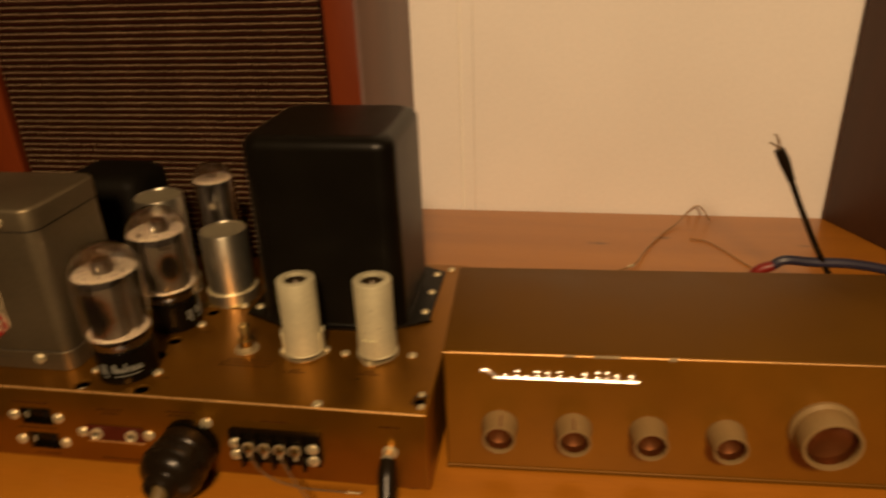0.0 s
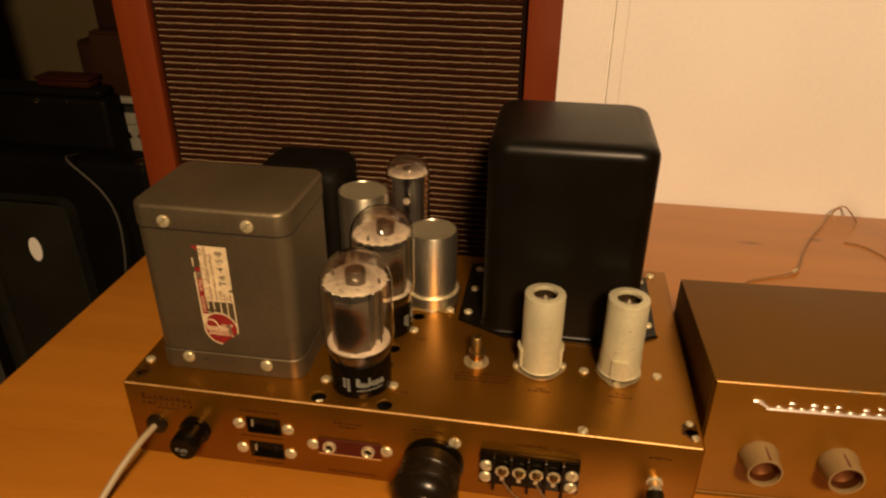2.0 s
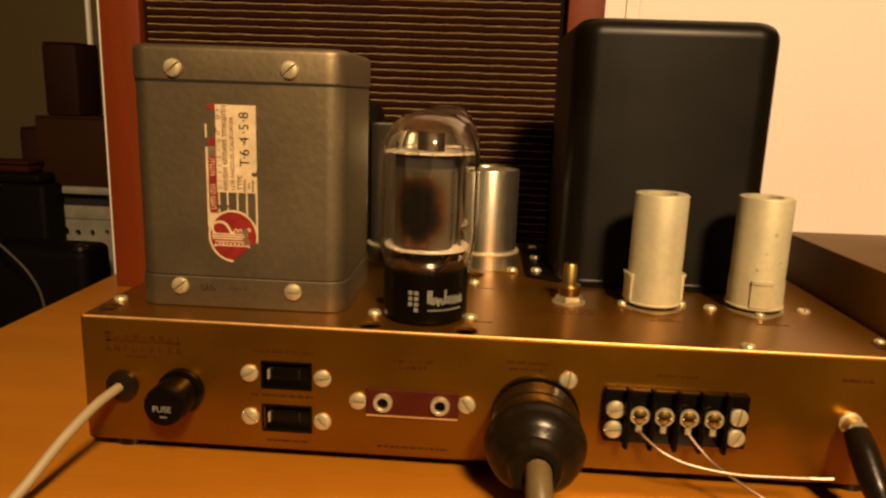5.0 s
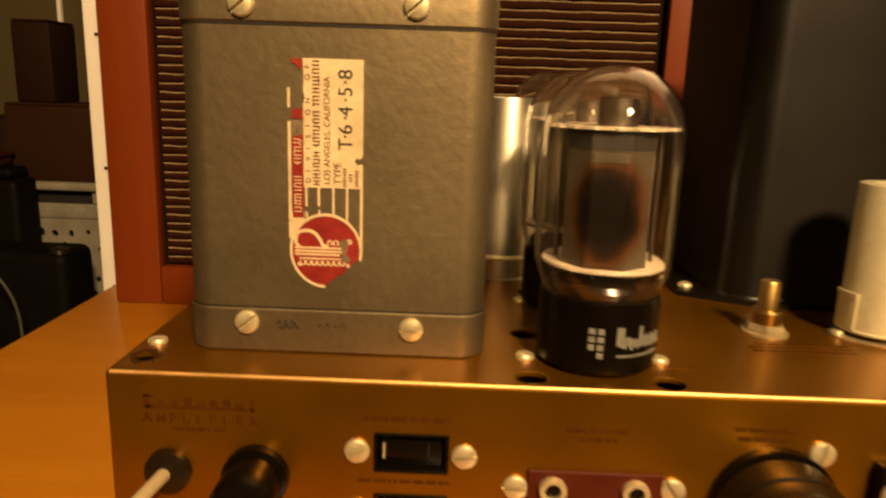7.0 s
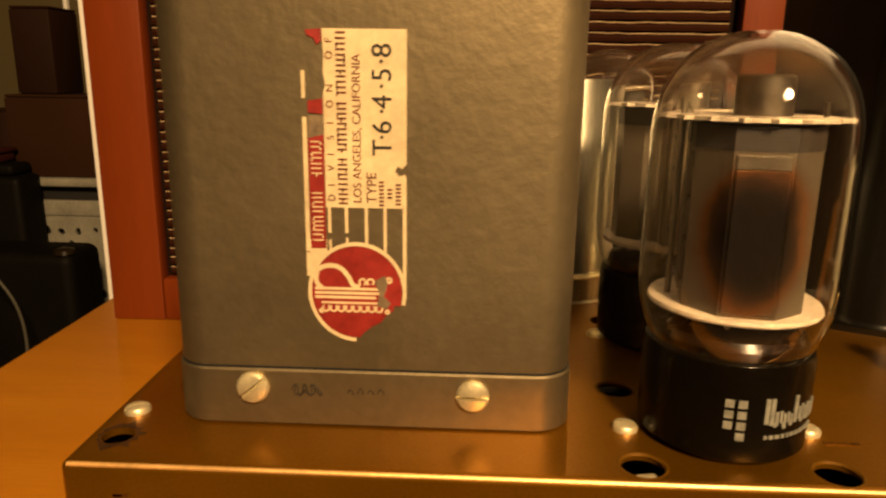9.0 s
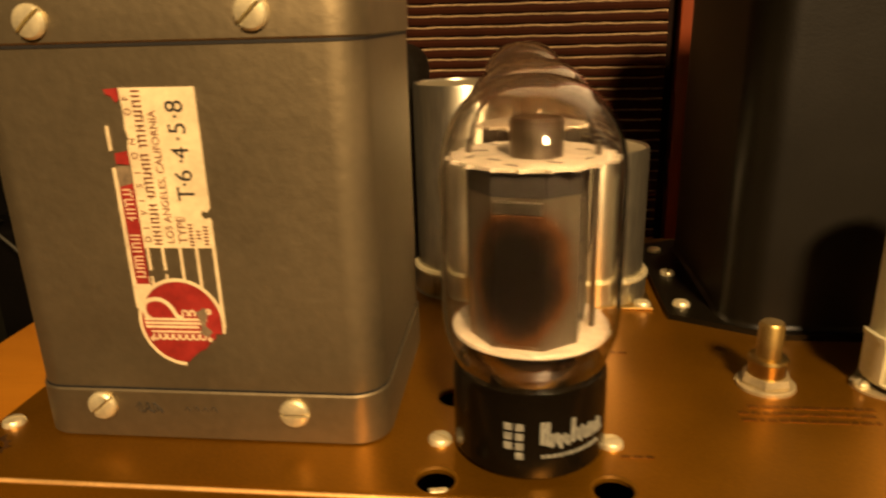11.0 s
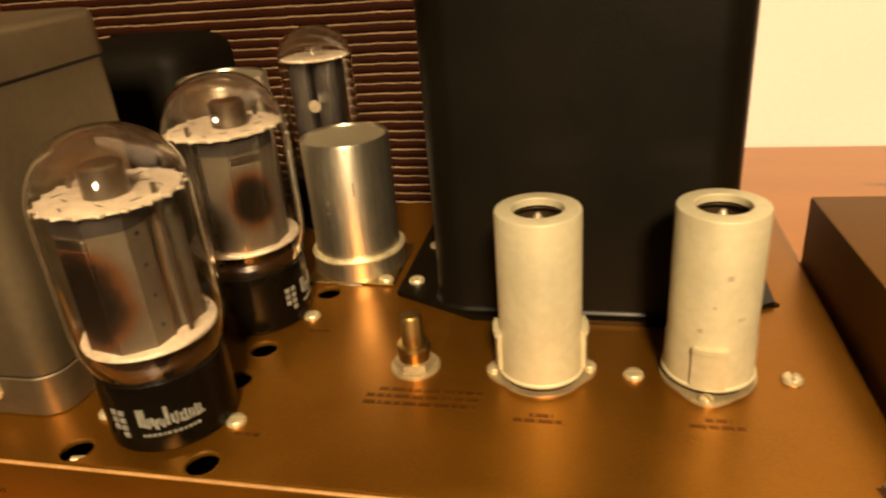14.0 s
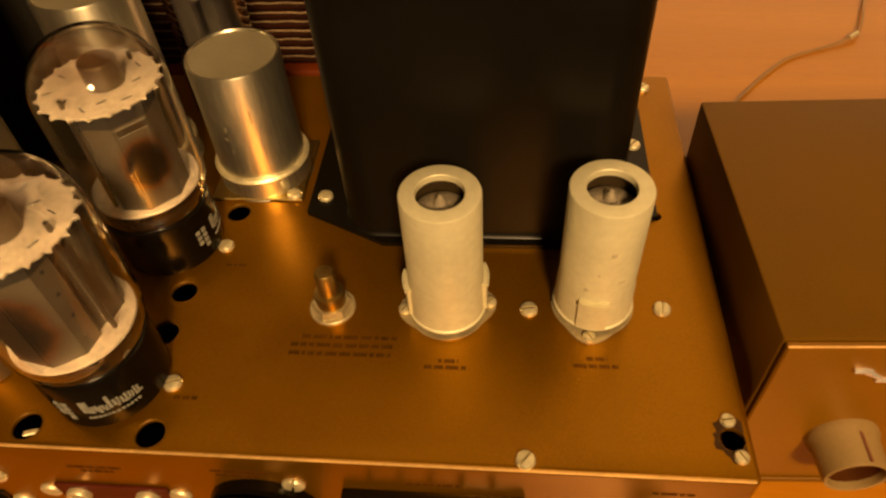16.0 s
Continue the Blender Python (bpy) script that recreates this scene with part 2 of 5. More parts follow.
PLASTER = surface("cream_wall_paint", (0.88, 0.85, 0.80, 1), 0.6, 0.0, 0.05, 250, 6, 0.06)
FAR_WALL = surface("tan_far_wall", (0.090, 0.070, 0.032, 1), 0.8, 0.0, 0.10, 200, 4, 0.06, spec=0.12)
TRIM = surface("white_trim_paint", (0.90, 0.87, 0.80, 1), 0.5, 0.0, 0.05, 300, 20, 0.03)
FLOOR = surface("brown_carpet", (0.12, 0.085, 0.05, 1), 0.95, 0.0, 0.25, 500, 12, 0.4)
# assumed dark colours for unseen surfaces, so glossy parts reflect little
ROOM_WALL = surface("dark_unseen_wall", (0.09, 0.058, 0.034, 1), 0.7, 0.0, 0.15, 200, 5, 0.06)
CEIL = surface("dark_unseen_ceiling", (0.17, 0.145, 0.11, 1), 0.85, 0.0, 0.05, 200, 5, 0.05)
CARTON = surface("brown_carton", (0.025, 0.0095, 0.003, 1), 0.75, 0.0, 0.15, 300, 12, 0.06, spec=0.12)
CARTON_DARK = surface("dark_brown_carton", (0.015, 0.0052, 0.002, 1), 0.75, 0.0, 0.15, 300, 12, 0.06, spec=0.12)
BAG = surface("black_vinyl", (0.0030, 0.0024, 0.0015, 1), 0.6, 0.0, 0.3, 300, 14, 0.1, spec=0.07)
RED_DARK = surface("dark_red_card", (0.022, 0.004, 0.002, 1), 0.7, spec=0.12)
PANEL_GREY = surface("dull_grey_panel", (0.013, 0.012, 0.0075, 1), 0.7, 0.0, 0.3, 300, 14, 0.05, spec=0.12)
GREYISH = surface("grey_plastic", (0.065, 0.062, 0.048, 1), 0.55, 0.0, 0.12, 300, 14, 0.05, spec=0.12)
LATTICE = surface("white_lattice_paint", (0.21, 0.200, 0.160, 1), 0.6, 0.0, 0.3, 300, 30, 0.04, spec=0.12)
OCHRE = surface("ochre_cloth", (0.20, 0.075, 0.012, 1), 0.8, 0.0, 0.15, 300, 30, 0.1)
# rectifier anodes, and the painted shade at the power tubes' anode tops
DARK_ANODE = surface("blackened_anode_and_shade", (0.017, 0.014, 0.011, 1), 0.5, 0.3, 0.4, 700, 90, 0.04)
DISC_MARK = surface("dull_getter_disc", (0.20, 0.17, 0.12, 1), 0.5, 0.4, 0.3, 900, 200, 0.05)
STEM = surface("smoked_brown_glass", (0.010, 0.005, 0.002, 1), 0.24, 0.0, 0.4, 600, 120, 0.02, spec=0.35)
GLASS = glassy("tube_glass", (1.0, 0.985, 0.95, 1))
GETTER = see_through("brown_getter_deposit", (0.034, 0.015, 0.004, 1), 0.58, 0.4, 0.0, 0.92, 1.14, 0.03)
GETTER_DARK = see_through("dark_getter_deposit", (0.020, 0.009, 0.003, 1), 0.66, 0.4, 0.0, 0.15, 0.80)


def anode_metal(name, cz, half_w, half_h):
    """Grey anode plate with a scorched oval on the face that points to -y."""
    m = bpy.data.materials.new(name)
    m.use_nodes = True
    nt, L = m.node_tree, m.node_tree.links
    b = nt.nodes["Principled BSDF"]
    co, mp = nt.nodes.new("ShaderNodeTexCoord"), nt.nodes.new("ShaderNodeMapping")
    mp.inputs["Location"].default_value = (0, 0, -cz / half_h)
    mp.inputs["Scale"].default_value = (1 / half_w, 0, 1 / half_h)
    L.new(co.outputs["Object"], mp.inputs[0])
    ln = nt.nodes.new("ShaderNodeVectorMath")
    ln.operation = "LENGTH"
    L.new(mp.outputs[0], ln.inputs[0])
    n = nt.nodes.new("ShaderNodeTexNoise")
    n.inputs["Scale"].default_value, n.inputs["Detail"].default_value = 190, 5
    L.new(co.outputs["Object"], n.inputs["Vector"])
    ad = nt.nodes.new("ShaderNodeMath")
    ad.operation = "MULTIPLY_ADD"
    ad.inputs[1].default_value = 0.38
    L.new(n.outputs["Fac"], ad.inputs[0])
    L.new(ln.outputs["Value"], ad.inputs[2])
    r = nt.nodes.new("ShaderNodeValToRGB")
    e = r.color_ramp.elements
    e[0].position, e[0].color = 0.50, (0.005, 0.003, 0.002, 1)
    e[1].position, e[1].color = 0.96, (0.124, 0.103, 0.073, 1)
    k = e.new(0.64)
    k.color = (0.026, 0.012, 0.006, 1)
    k = e.new(0.745)
    k.color = (0.105, 0.042, 0.011, 1)
    k = e.new(0.85)
    k.color = (0.105, 0.078, 0.052, 1)
    sc = nt.nodes.new("ShaderNodeMath")
    sc.operation = "MULTIPLY"
    sc.inputs[1].default_value = 0.6
    L.new(ad.outputs[0], sc.inputs[0])
    L.new(sc.outputs[0], r.inputs[0])
    # the oval is on the front only
    sep = nt.nodes.new("ShaderNodeSeparateXYZ")
    L.new(co.outputs["Object"], sep.inputs[0])
    gt = nt.nodes.new("ShaderNodeMath")
    gt.operation = "LESS_THAN"
    gt.inputs[1].default_value = 0.0
    L.new(sep.outputs["Y"], gt.inputs[0])
    mx = nt.nodes.new("ShaderNodeMix")
    mx.data_type = "RGBA"
    mx.inputs[6].default_value = (0.124, 0.103, 0.073, 1)
    L.new(gt.outputs[0], mx.inputs[0])
    L.new(r.outputs[0], mx.inputs[7])
    L.new(mx.outputs[2], b.inputs["Base Color"])
    b.inputs["Metallic"].default_value, b.inputs["Roughness"].default_value = 0.75, 0.42
    return m


ANODE = anode_metal("scorched_anode", 0.0440, 0.0082, 0.0128)
ANODE_SPOT = anode_metal("spot_scorched_anode", 0.0450, 0.0060, 0.0080)


def drawn(m, rough, amount):
    """Round-the-can draw marks: the gloss spreads up and down."""
    nt = m.node_tree
    b = nt.nodes["Principled BSDF"]
    for l in list(b.inputs["Roughness"].links):
        nt.links.remove(l)
    tg = nt.nodes.new("ShaderNodeTangent")
    tg.direction_type, tg.axis = "RADIAL", "Z"
    nt.links.new(tg.outputs[0], b.inputs["Tangent"])
    b.inputs["Roughness"].default_value = rough
    b.inputs["Anisotropic"].default_value = amount
    b.inputs["Anisotropic Rotation"].default_value = 0.25


drawn(ALU, 0.36, 0.60)


# ---- shape helpers ----
def thing(name, label, category, m=None, group="", kind=""):
    ob = new(name)
    ob.empty_display_size = 0.02
    if m is not None:
        ob.matrix_basis = m
    return tagged(ob, label, category, group, kind)


def link(name, bm, material, parent=None, label="", smooth=35):
    me = bpy.data.meshes.new(name)
    bm.to_mesh(me)
    bm.free()
    me.materials.append(material)
    if smooth:
        for p in me.polygons:
            p.use_smooth = True
        me.set_sharp_from_angle(angle=radians(smooth))
    ob = new(name, me)
    ob.parent = parent
    return tagged(ob, label)


def part(name, bm, material, parent, label="", smooth=35, m=None):
    ob = link(name, bm, material, parent, label, smooth)
    if m is not None:
        ob.matrix_basis = m
    return ob


def shared(name, mesh, parent, m, label=""):
    ob = new(name, mesh)
    ob.parent = parent
    ob.matrix_basis = m
    return tagged(ob, label)


def box(x0, x1, y0, y1, z0, z1, bevel=0.0, seg=2):
    bm = bmesh.new()
    bmesh.ops.create_cube(bm, size=1)
    bmesh.ops.scale(bm, vec=(x1 - x0, y1 - y0, z1 - z0), verts=bm.verts)
    bmesh.ops.translate(bm, vec=((x0 + x1) / 2, (y0 + y1) / 2, (z0 + z1) / 2), verts=bm.verts)
    if bevel:
        bmesh.ops.bevel(bm, geom=bm.edges[:], offset=bevel, segments=seg, profile=0.5, affect="EDGES")
    return bm


def lathe(profile, seg=40, a0=0.0, a1=2 * math.pi):
    """Turns (r, z) pairs about z."""
    bm = bmesh.new()
    full = abs(a1 - a0 - 2 * math.pi) < 1e-6
    n = seg if full else seg + 1
    rings = []
    for r, z in profile:
        if r < 1e-6:
            rings.append([bm.verts.new((0, 0, z))])
        else:
            rings.append([bm.verts.new((r * math.cos(a0 + (a1 - a0) * i / seg), r * math.sin(a0 + (a1 - a0) * i / seg), z)) for i in range(n)])
    for a, b in zip(rings, rings[1:]):
        for i in range(seg):
            j = (i + 1) % n
            quad = [a[i % len(a)], a[j % len(a)], b[j % len(b)], b[i % len(b)]]
            quad = list(dict.fromkeys(quad))
            if len(quad) > 2:
                bm.faces.new(quad)
    bmesh.ops.remove_doubles(bm, verts=bm.verts, dist=1e-7)
    bmesh.ops.recalc_face_normals(bm, faces=bm.faces)
    return bm


def outline(w, d, r, n=6, cx=0.0, cy=0.0):
    """A rounded rectangle as a list of points."""
    pts = []
    for sx, sy, a in ((1, 1, 0), (-1, 1, 90), (-1, -1, 180), (1, -1, 270)):
        for i in range(n + 1):
            b = radians(a + 90 * i / n)
            pts.append((cx + sx * (w / 2 - r) + r * math.cos(b), cy + sy * (d / 2 - r) + r * math.sin(b)))
    return pts


def prism(rows):
    """Skins a stack of outlines [(points, z), ...] and closes both ends."""
    bm = bmesh.new()
    rings = [[bm.verts.new((x, y, z)) for x, y in pts] for pts, z in rows]
    for a, b in zip(rings, rings[1:]):
        for i in range(len(a)):
            j = (i + 1) % len(a)
            bm.faces.new((a[i], a[j], b[j], b[i]))
    bm.faces.new(rings[0][::-1])
    bm.faces.new(rings[-1])
    bmesh.ops.recalc_face_normals(bm, faces=bm.faces)
    return bm


def smooth_path(points, steps=8):
    """A Catmull-Rom line through points."""
    p = [Vector(v) for v in points]
    p = [2 * p[0] - p[1], *p, 2 * p[-1] - p[-2]]
    out = []
    for i in range(1, len(p) - 2):
        for s in range(steps):
            t = s / steps
            out.append(0.5 * (2 * p[i] + (p[i + 1] - p[i - 1]) * t + (2 * p[i - 1] - 5 * p[i] + 4 * p[i + 1] - p[i + 2]) * t * t + (3 * p[i] - p[i - 1] - 3 * p[i + 1] + p[i + 2]) * t**3))
    out.append(p[-2])
    return out


def sweep(points, radius, seg=10, steps=8):
    """A round cord along points; radius may be one number or one per point."""
    path = smooth_path(points, steps)
    radii = [radius] * len(points) if not isinstance(radius, (list, tuple)) else list(radius)
    bm, rings, up = bmesh.new(), [], Vector((0.13, 0.21, 0.97))
    for i, c in enumerate(path):
        d = (path[min(i + 1, len(path) - 1)] - path[max(i - 1, 0)]).normalized()
        u = d.cross(up).normalized() if abs(d.dot(up)) < 0.98 else d.cross(Vector((1, 0, 0))).normalized()
        v = u.cross(d)
        f = min(i / steps, len(radii) - 1.001)
        k = int(f)
        r = radii[k] + (radii[k + 1] - radii[k]) * (f - k)
        rings.append([bm.verts.new(c + r * (math.cos(2 * math.pi * j / seg) * u + math.sin(2 * math.pi * j / seg) * v)) for j in range(seg)])
    for a, b in zip(rings, rings[1:]):
        for j in range(seg):
            bm.faces.new((a[j], a[(j + 1) % seg], b[(j + 1) % seg], b[j]))
    bm.faces.new(rings[0][::-1])
    bm.faces.new(rings[-1])
    bmesh.ops.recalc_face_normals(bm, faces=bm.faces)
    return bm


def join(*bms):
    out = bms[0]
    for b in bms[1:]:
        me = bpy.data.meshes.new("tmp")
        b.to_mesh(me)
        b.free()
        out.from_mesh(me)
        bpy.data.meshes.remove(me)
    return out


def moved(bm, m):
    bmesh.ops.transform(bm, matrix=m, verts=bm.verts)
    return bm


def cut(ob, cutters):
    """Cuts bmesh shapes out of an object for good."""
    tools = []
    for bm in cutters:
        me = bpy.data.meshes.new("cutter")
        bm.to_mesh(me)
        bm.free()
        t = new("cutter", me)
        t.parent = ob.parent
        mod = ob.modifiers.new("cut", "BOOLEAN")
        mod.operation, mod.solver, mod.object = "DIFFERENCE", "EXACT", t
        tools.append(t)
    bpy.context.view_layer.update()
    done = bpy.data.meshes.new_from_object(ob.evaluated_get(bpy.context.evaluated_depsgraph_get()))
    ob.modifiers.clear()
    ob.data = done
    for t in tools:
        bpy.data.objects.remove(t)
    for p in ob.data.polygons:
        p.use_smooth = True
    ob.data.set_sharp_from_angle(angle=radians(35))
    return ob


def patch(r, a0, a1, z0, z1, n=6):
    """A piece of a cylinder's skin, between two bearings (degrees from -y towards +x)."""
    bm = bmesh.new()
    rows = []
    for i in range(n + 1):
        a = radians(a0 + (a1 - a0) * i / n - 90)
        rows.append([bm.verts.new((q * math.cos(a), q * math.sin(a), z)) for q, z in ((r, z0), (r, z1), (r - 0.0004, z1), (r - 0.0004, z0))])
    for a, b in zip(rows, rows[1:]):
        for j in range(4):
            bm.faces.new((a[j], b[j], b[(j + 1) % 4], a[(j + 1) % 4]))
    bm.faces.new(rows[0])
    bm.faces.new(rows[-1][::-1])
    bmesh.ops.recalc_face_normals(bm, faces=bm.faces)
    return bm


def lettering(text, size, depth=0.0001, bold=0.0):
    """Flat letters in the x-y plane as a mesh."""
    cu = bpy.data.curves.new("letters", "FONT")
    cu.body, cu.size, cu.extrude, cu.offset = text, size, depth, bold
    ob = new("letters", cu)
    bpy.context.view_layer.update()
    me = bpy.data.meshes.new_from_object(ob.evaluated_get(bpy.context.evaluated_depsgraph_get()))
    bpy.data.objects.remove(ob)
    bm = bmesh.new()
    bm.from_mesh(me)
    bpy.data.meshes.remove(me)
    return bm


def screw_mesh(r, h, name, slot=0.32):
    """A slotted pan head, its foot at z = 0."""
    ob = link(name, lathe([(0, 0), (r, 0), (r, h * 0.45), (r * 0.86, h * 0.8), (r * 0.5, h), (0, h * 1.04)], 24), NICKEL)
    cut(ob, [box(-r * 1.2, r * 1.2, -r * slot / 2, r * slot / 2, h * 0.15, h * 2)])
    me = ob.data
    bpy.data.objects.remove(ob)
    return me


SCREW = screw_mesh(0.0027, 0.0016, "screw")
DARK_SCREW = screw_mesh(0.0027, 0.0020, "terminal_screw")
DARK_SCREW.materials[0] = BRASS
SCREW_SMALL = screw_mesh(0.0020, 0.0014, "small_screw")
SCREW_BIG = screw_mesh(0.0034, 0.0016, "large_screw", 0.26)


def screws(parent, places, mesh=None, face="top"):
    for x, y, z, turn in places:
        m = pose(x, y, z, 0, 0, turn) if face == "top" else pose(x, y, z, 90, 0, 0) @ pose(0, 0, 0, 0, 0, turn)
        shared("screw", mesh or SCREW, parent, m)


# ---- the room ----
def structure(name, bm, material, label, smooth=0):
    return tagged(link(name, bm, material, None, label, smooth), label, name.split("_")[0], "", "structure")


FLOOR_Z, CEILING_Z, WALL_Y = -0.74, 2.30, 0.432
structure("floor", box(-2.6, 2.4, -2.6, 1.3, FLOOR_Z - 0.1, FLOOR_Z), FLOOR, "dark brown carpeted floor under the table")
# ceiling, south and east walls are unseen additions, dark to hold reflections down
structure("ceiling", box(-2.6, 2.4, -2.6, 1.3, CEILING_Z, CEILING_Z + 0.1), CEIL, "unseen closing ceiling, kept dark")
structure("wall_south", box(-2.7, 2.5, -2.7, -2.6, FLOOR_Z, CEILING_Z), ROOM_WALL, "unseen closing wall, brown to keep reflections dark")
structure("wall_east", box(2.4, 2.5, -2.6, 1.3, FLOOR_Z, CEILING_Z), ROOM_WALL, "unseen closing wall, brown to keep reflections dark")
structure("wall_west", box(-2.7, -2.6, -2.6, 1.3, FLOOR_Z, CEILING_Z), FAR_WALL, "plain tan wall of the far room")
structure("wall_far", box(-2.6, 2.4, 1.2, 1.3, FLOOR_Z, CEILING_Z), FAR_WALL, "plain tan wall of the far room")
wall = structure("wall_north", box(-0.2045, 2.4, WALL_Y + 0.004, WALL_Y + 0.11, FLOOR_Z, CEILING_Z), TRIM, "cream painted wall of boards behind the table")
for x0, x1 in ((-0.2040, 0.2712), (0.2845, 1.48), (1.482, 2.4)):
    part("panel", box(x0, x1, WALL_Y, WALL_Y + 0.004, FLOOR_Z, CEILING_Z, 0.0008, 1), PLASTER, wall, smooth=0)
part("joint_strip", box(0.2733, 0.2844, WALL_Y + 0.0002, WALL_Y + 0.004, FLOOR_Z, CEILING_Z), PLASTER, wall, "recessed strip at the joint", 0)
for z in (-0.05, 0.055, 0.165, 0.28):
    part("nail_hole", moved(lathe([(0, 0), (0.0016, 0), (0.0016, 0.0005), (0, 0.0005)], 12), pose(-0.2110, WALL_Y - 0.0043, z, 90)), DARK, wall)
trim = structure("door_trim", box(-0.2225, -0.2045, WALL_Y - 0.004, WALL_Y + 0.115, FLOOR_Z, CEILING_Z, 0.003), TRIM, "white painted trim at the end of the wall", 35)

# ---- the table ----
table = thing("table", "orange beech veneered table with rounded edges", "table")
part("tabletop", box(-0.1315, 0.95, -0.0515, WALL_Y - 0.002, -0.022, 0.0, 0.004, 3), TABLE, table)
part("apron", box(-0.110, 0.93, -0.032, 0.395, -0.10, -0.0222, 0.002), TABLE_EDGE, table)
for lx, ly in ((-0.095, -0.028), (0.86, -0.028), (-0.095, 0.33), (0.86, 0.33)):
    part("leg", box(lx, lx + 0.05, ly, ly + 0.05, FLOOR_Z, -0.1002, 0.003), TABLE_EDGE, table)


# ---- the amplifier ----
TOP = 0.0565
amp = thing("tube_amplifier", "copper-brown vintage tube amplifier chassis on the table", "amplifier")
chassis = part("chassis", box(0, 0.310, 0, 0.1765, 0.0055, TOP, 0.0016, 5), COPPER, amp, "copper enamelled steel chassis with punched holes")
HOLES = [(0.1108, 0.0062, 0.0043), (0.1471, 0.0056, 0.0043), (0.1488, 0.0916, 0.0043), (0.1406, 0.0553, 0.0043), (0.1398, 0.0392, 0.0043), (0.1120, 0.0400, 0.0043),
         (0.3046, 0.0116, 0.0033), (0.2947, 0.0935, 0.0021), (0.0065, 0.0105, 0.0032), (0.118, 0.088, 0.0043)]
tools = [moved(lathe([(0, -0.03), (r, -0.03), (r, 0.03), (0, 0.03)], 24), pose(x, y, TOP)) for x, y, r in HOLES]
tools.append(box(0.0016, 0.3084, 0.0016, 0.1749, 0.0, TOP - 0.0014))
for x, z, w, h in ((0.0800, 0.0366, 0.0185, 0.0105), (0.0805, 0.0190, 0.0185, 0.0105)):
    tools.append(box(x - w / 2, x + w / 2, -0.01, 0.01, z - h / 2, z + h / 2))
cut(chassis, tools)
# highlight along the front edge, modelled as a thin pale bar
part("edge_glint", moved(sweep([(0.0016, 0.00045, TOP - 0.00045), (0.155, 0.00040, TOP - 0.00045), (0.3084, 0.00045, TOP - 0.00045)], 0.00050, 8, 4), pose(0, 0, 0)), COPPER_EDGE, amp, "highlight of the front edge, put in as a pale bar")
part("bottom_plate", box(0.0018, 0.3082, 0.0018, 0.1747, 0.0062, 0.0074), DARK, amp)
for fx, fy in ((0.012, 0.012), (0.298, 0.012), (0.012, 0.158), (0.298, 0.158)):
    part("foot", moved(lathe([(0, 0), (0.006, 0), (0.007, 0.0056), (0, 0.0056)], 20), pose(fx, fy, 0)), RUBBER, amp)
screws(amp, [(0.1484, 0.0214, TOP, 20), (0.1102, 0.0205, TOP, -30), (0.1490, 0.0752, TOP, 60), (0.1135, 0.0755, TOP, 0), (0.2503, 0.0030, TOP, 50), (0.2515, 0.0520, TOP, 10),
             (0.2917, 0.0537, TOP, 80), (0.1676, 0.1000, TOP + 0.001, 15), (0.0055, 0.0212, TOP, 30), (0.2985, 0.1670, TOP, 40)])
part("solder_lug", moved(box(-0.0020, 0.0020, -0.0008, 0.0008, -0.0022, -0.0015, 0.0002, 1), pose(0.1117, 0.0052, TOP, 0, 6, 20)), NICKEL, amp, "bright solder lug inside the chassis")
part("lug_post", moved(lathe([(0, -0.0489), (0.0007, -0.0489), (0.0007, -0.0020), (0, -0.0020)], 8), pose(0.1117, 0.0052, TOP)), DARK, amp)
for hx, hy, hr in HOLES[:6]:
    part("hole_rim", moved(lathe([(hr - 0.0002, -0.0003), (hr + 0.0002, 0.00008), (hr + 0.0005, 0.00003), (hr + 0.0004, -0.0004), (hr - 0.0002, -0.0003)], 28), pose(hx, hy, TOP)), COVER, amp)
# bare ragged patches where the enamel has chipped off at the corners
for cx, cy, rad, seed in ((0.3046, 0.0116, 0.0052, 5), (0.0065, 0.0105, 0.0046, 8)):
    rng, pts = random.Random(seed), []
    for i in range(26):
        a = 2 * math.pi * i / 26
        q = rad * (1 + rng.uniform(-0.22, 0.20))
        pts.append((max(0.0022, min(0.3078, cx + q * math.cos(a))), max(0.0022, cy + q * math.sin(a) * 1.15)))
    hole = [(cx + 0.0034 * math.cos(2 * math.pi * i / 26), cy + 0.0034 * math.sin(2 * math.pi * i / 26)) for i in range(26)]
    bm = bmesh.new()
    o = [bm.verts.new((x, y, TOP + 0.00006)) for x, y in pts]
    h = [bm.verts.new((x, y, TOP + 0.00006)) for x, y in hole]
    for i in range(26):
        bm.faces.new((o[i], o[(i + 1) % 26], h[(i + 1) % 26], h[i]))
    part("chipped_patch", bm, CHIPPED, amp, "dark chipped enamel round a hole", 0)
# small fixings beside the corner holes
for cx, cy, a in ((0.3058, 0.0066, -60), (0.3042, 0.0170, 12)):
    shared("screw", SCREW_SMALL, amp, pose(cx, cy, TOP, 0, 0, a))


def print_row(parent, x0, x1, z, h, face="front", y=0.0, seed=1, gap=0.5, ink=INK):
    """Printing that cannot be read: a row of short dark bars."""
    rng, bms, x = random.Random(seed), [], x0
    while x < x1:
        w = h * rng.uniform(0.8, 3.6)
        e = min(x + w, x1)
        bms.append(box(x, e, -0.00015, 0.00005, z, z + h) if face == "front" else box(x, e, z, z + h, y - 0.00005, y + 0.00015))
        x = e + h * gap
    tagged(part("printing", join(*bms), ink, parent, smooth=0), kind="stuff")


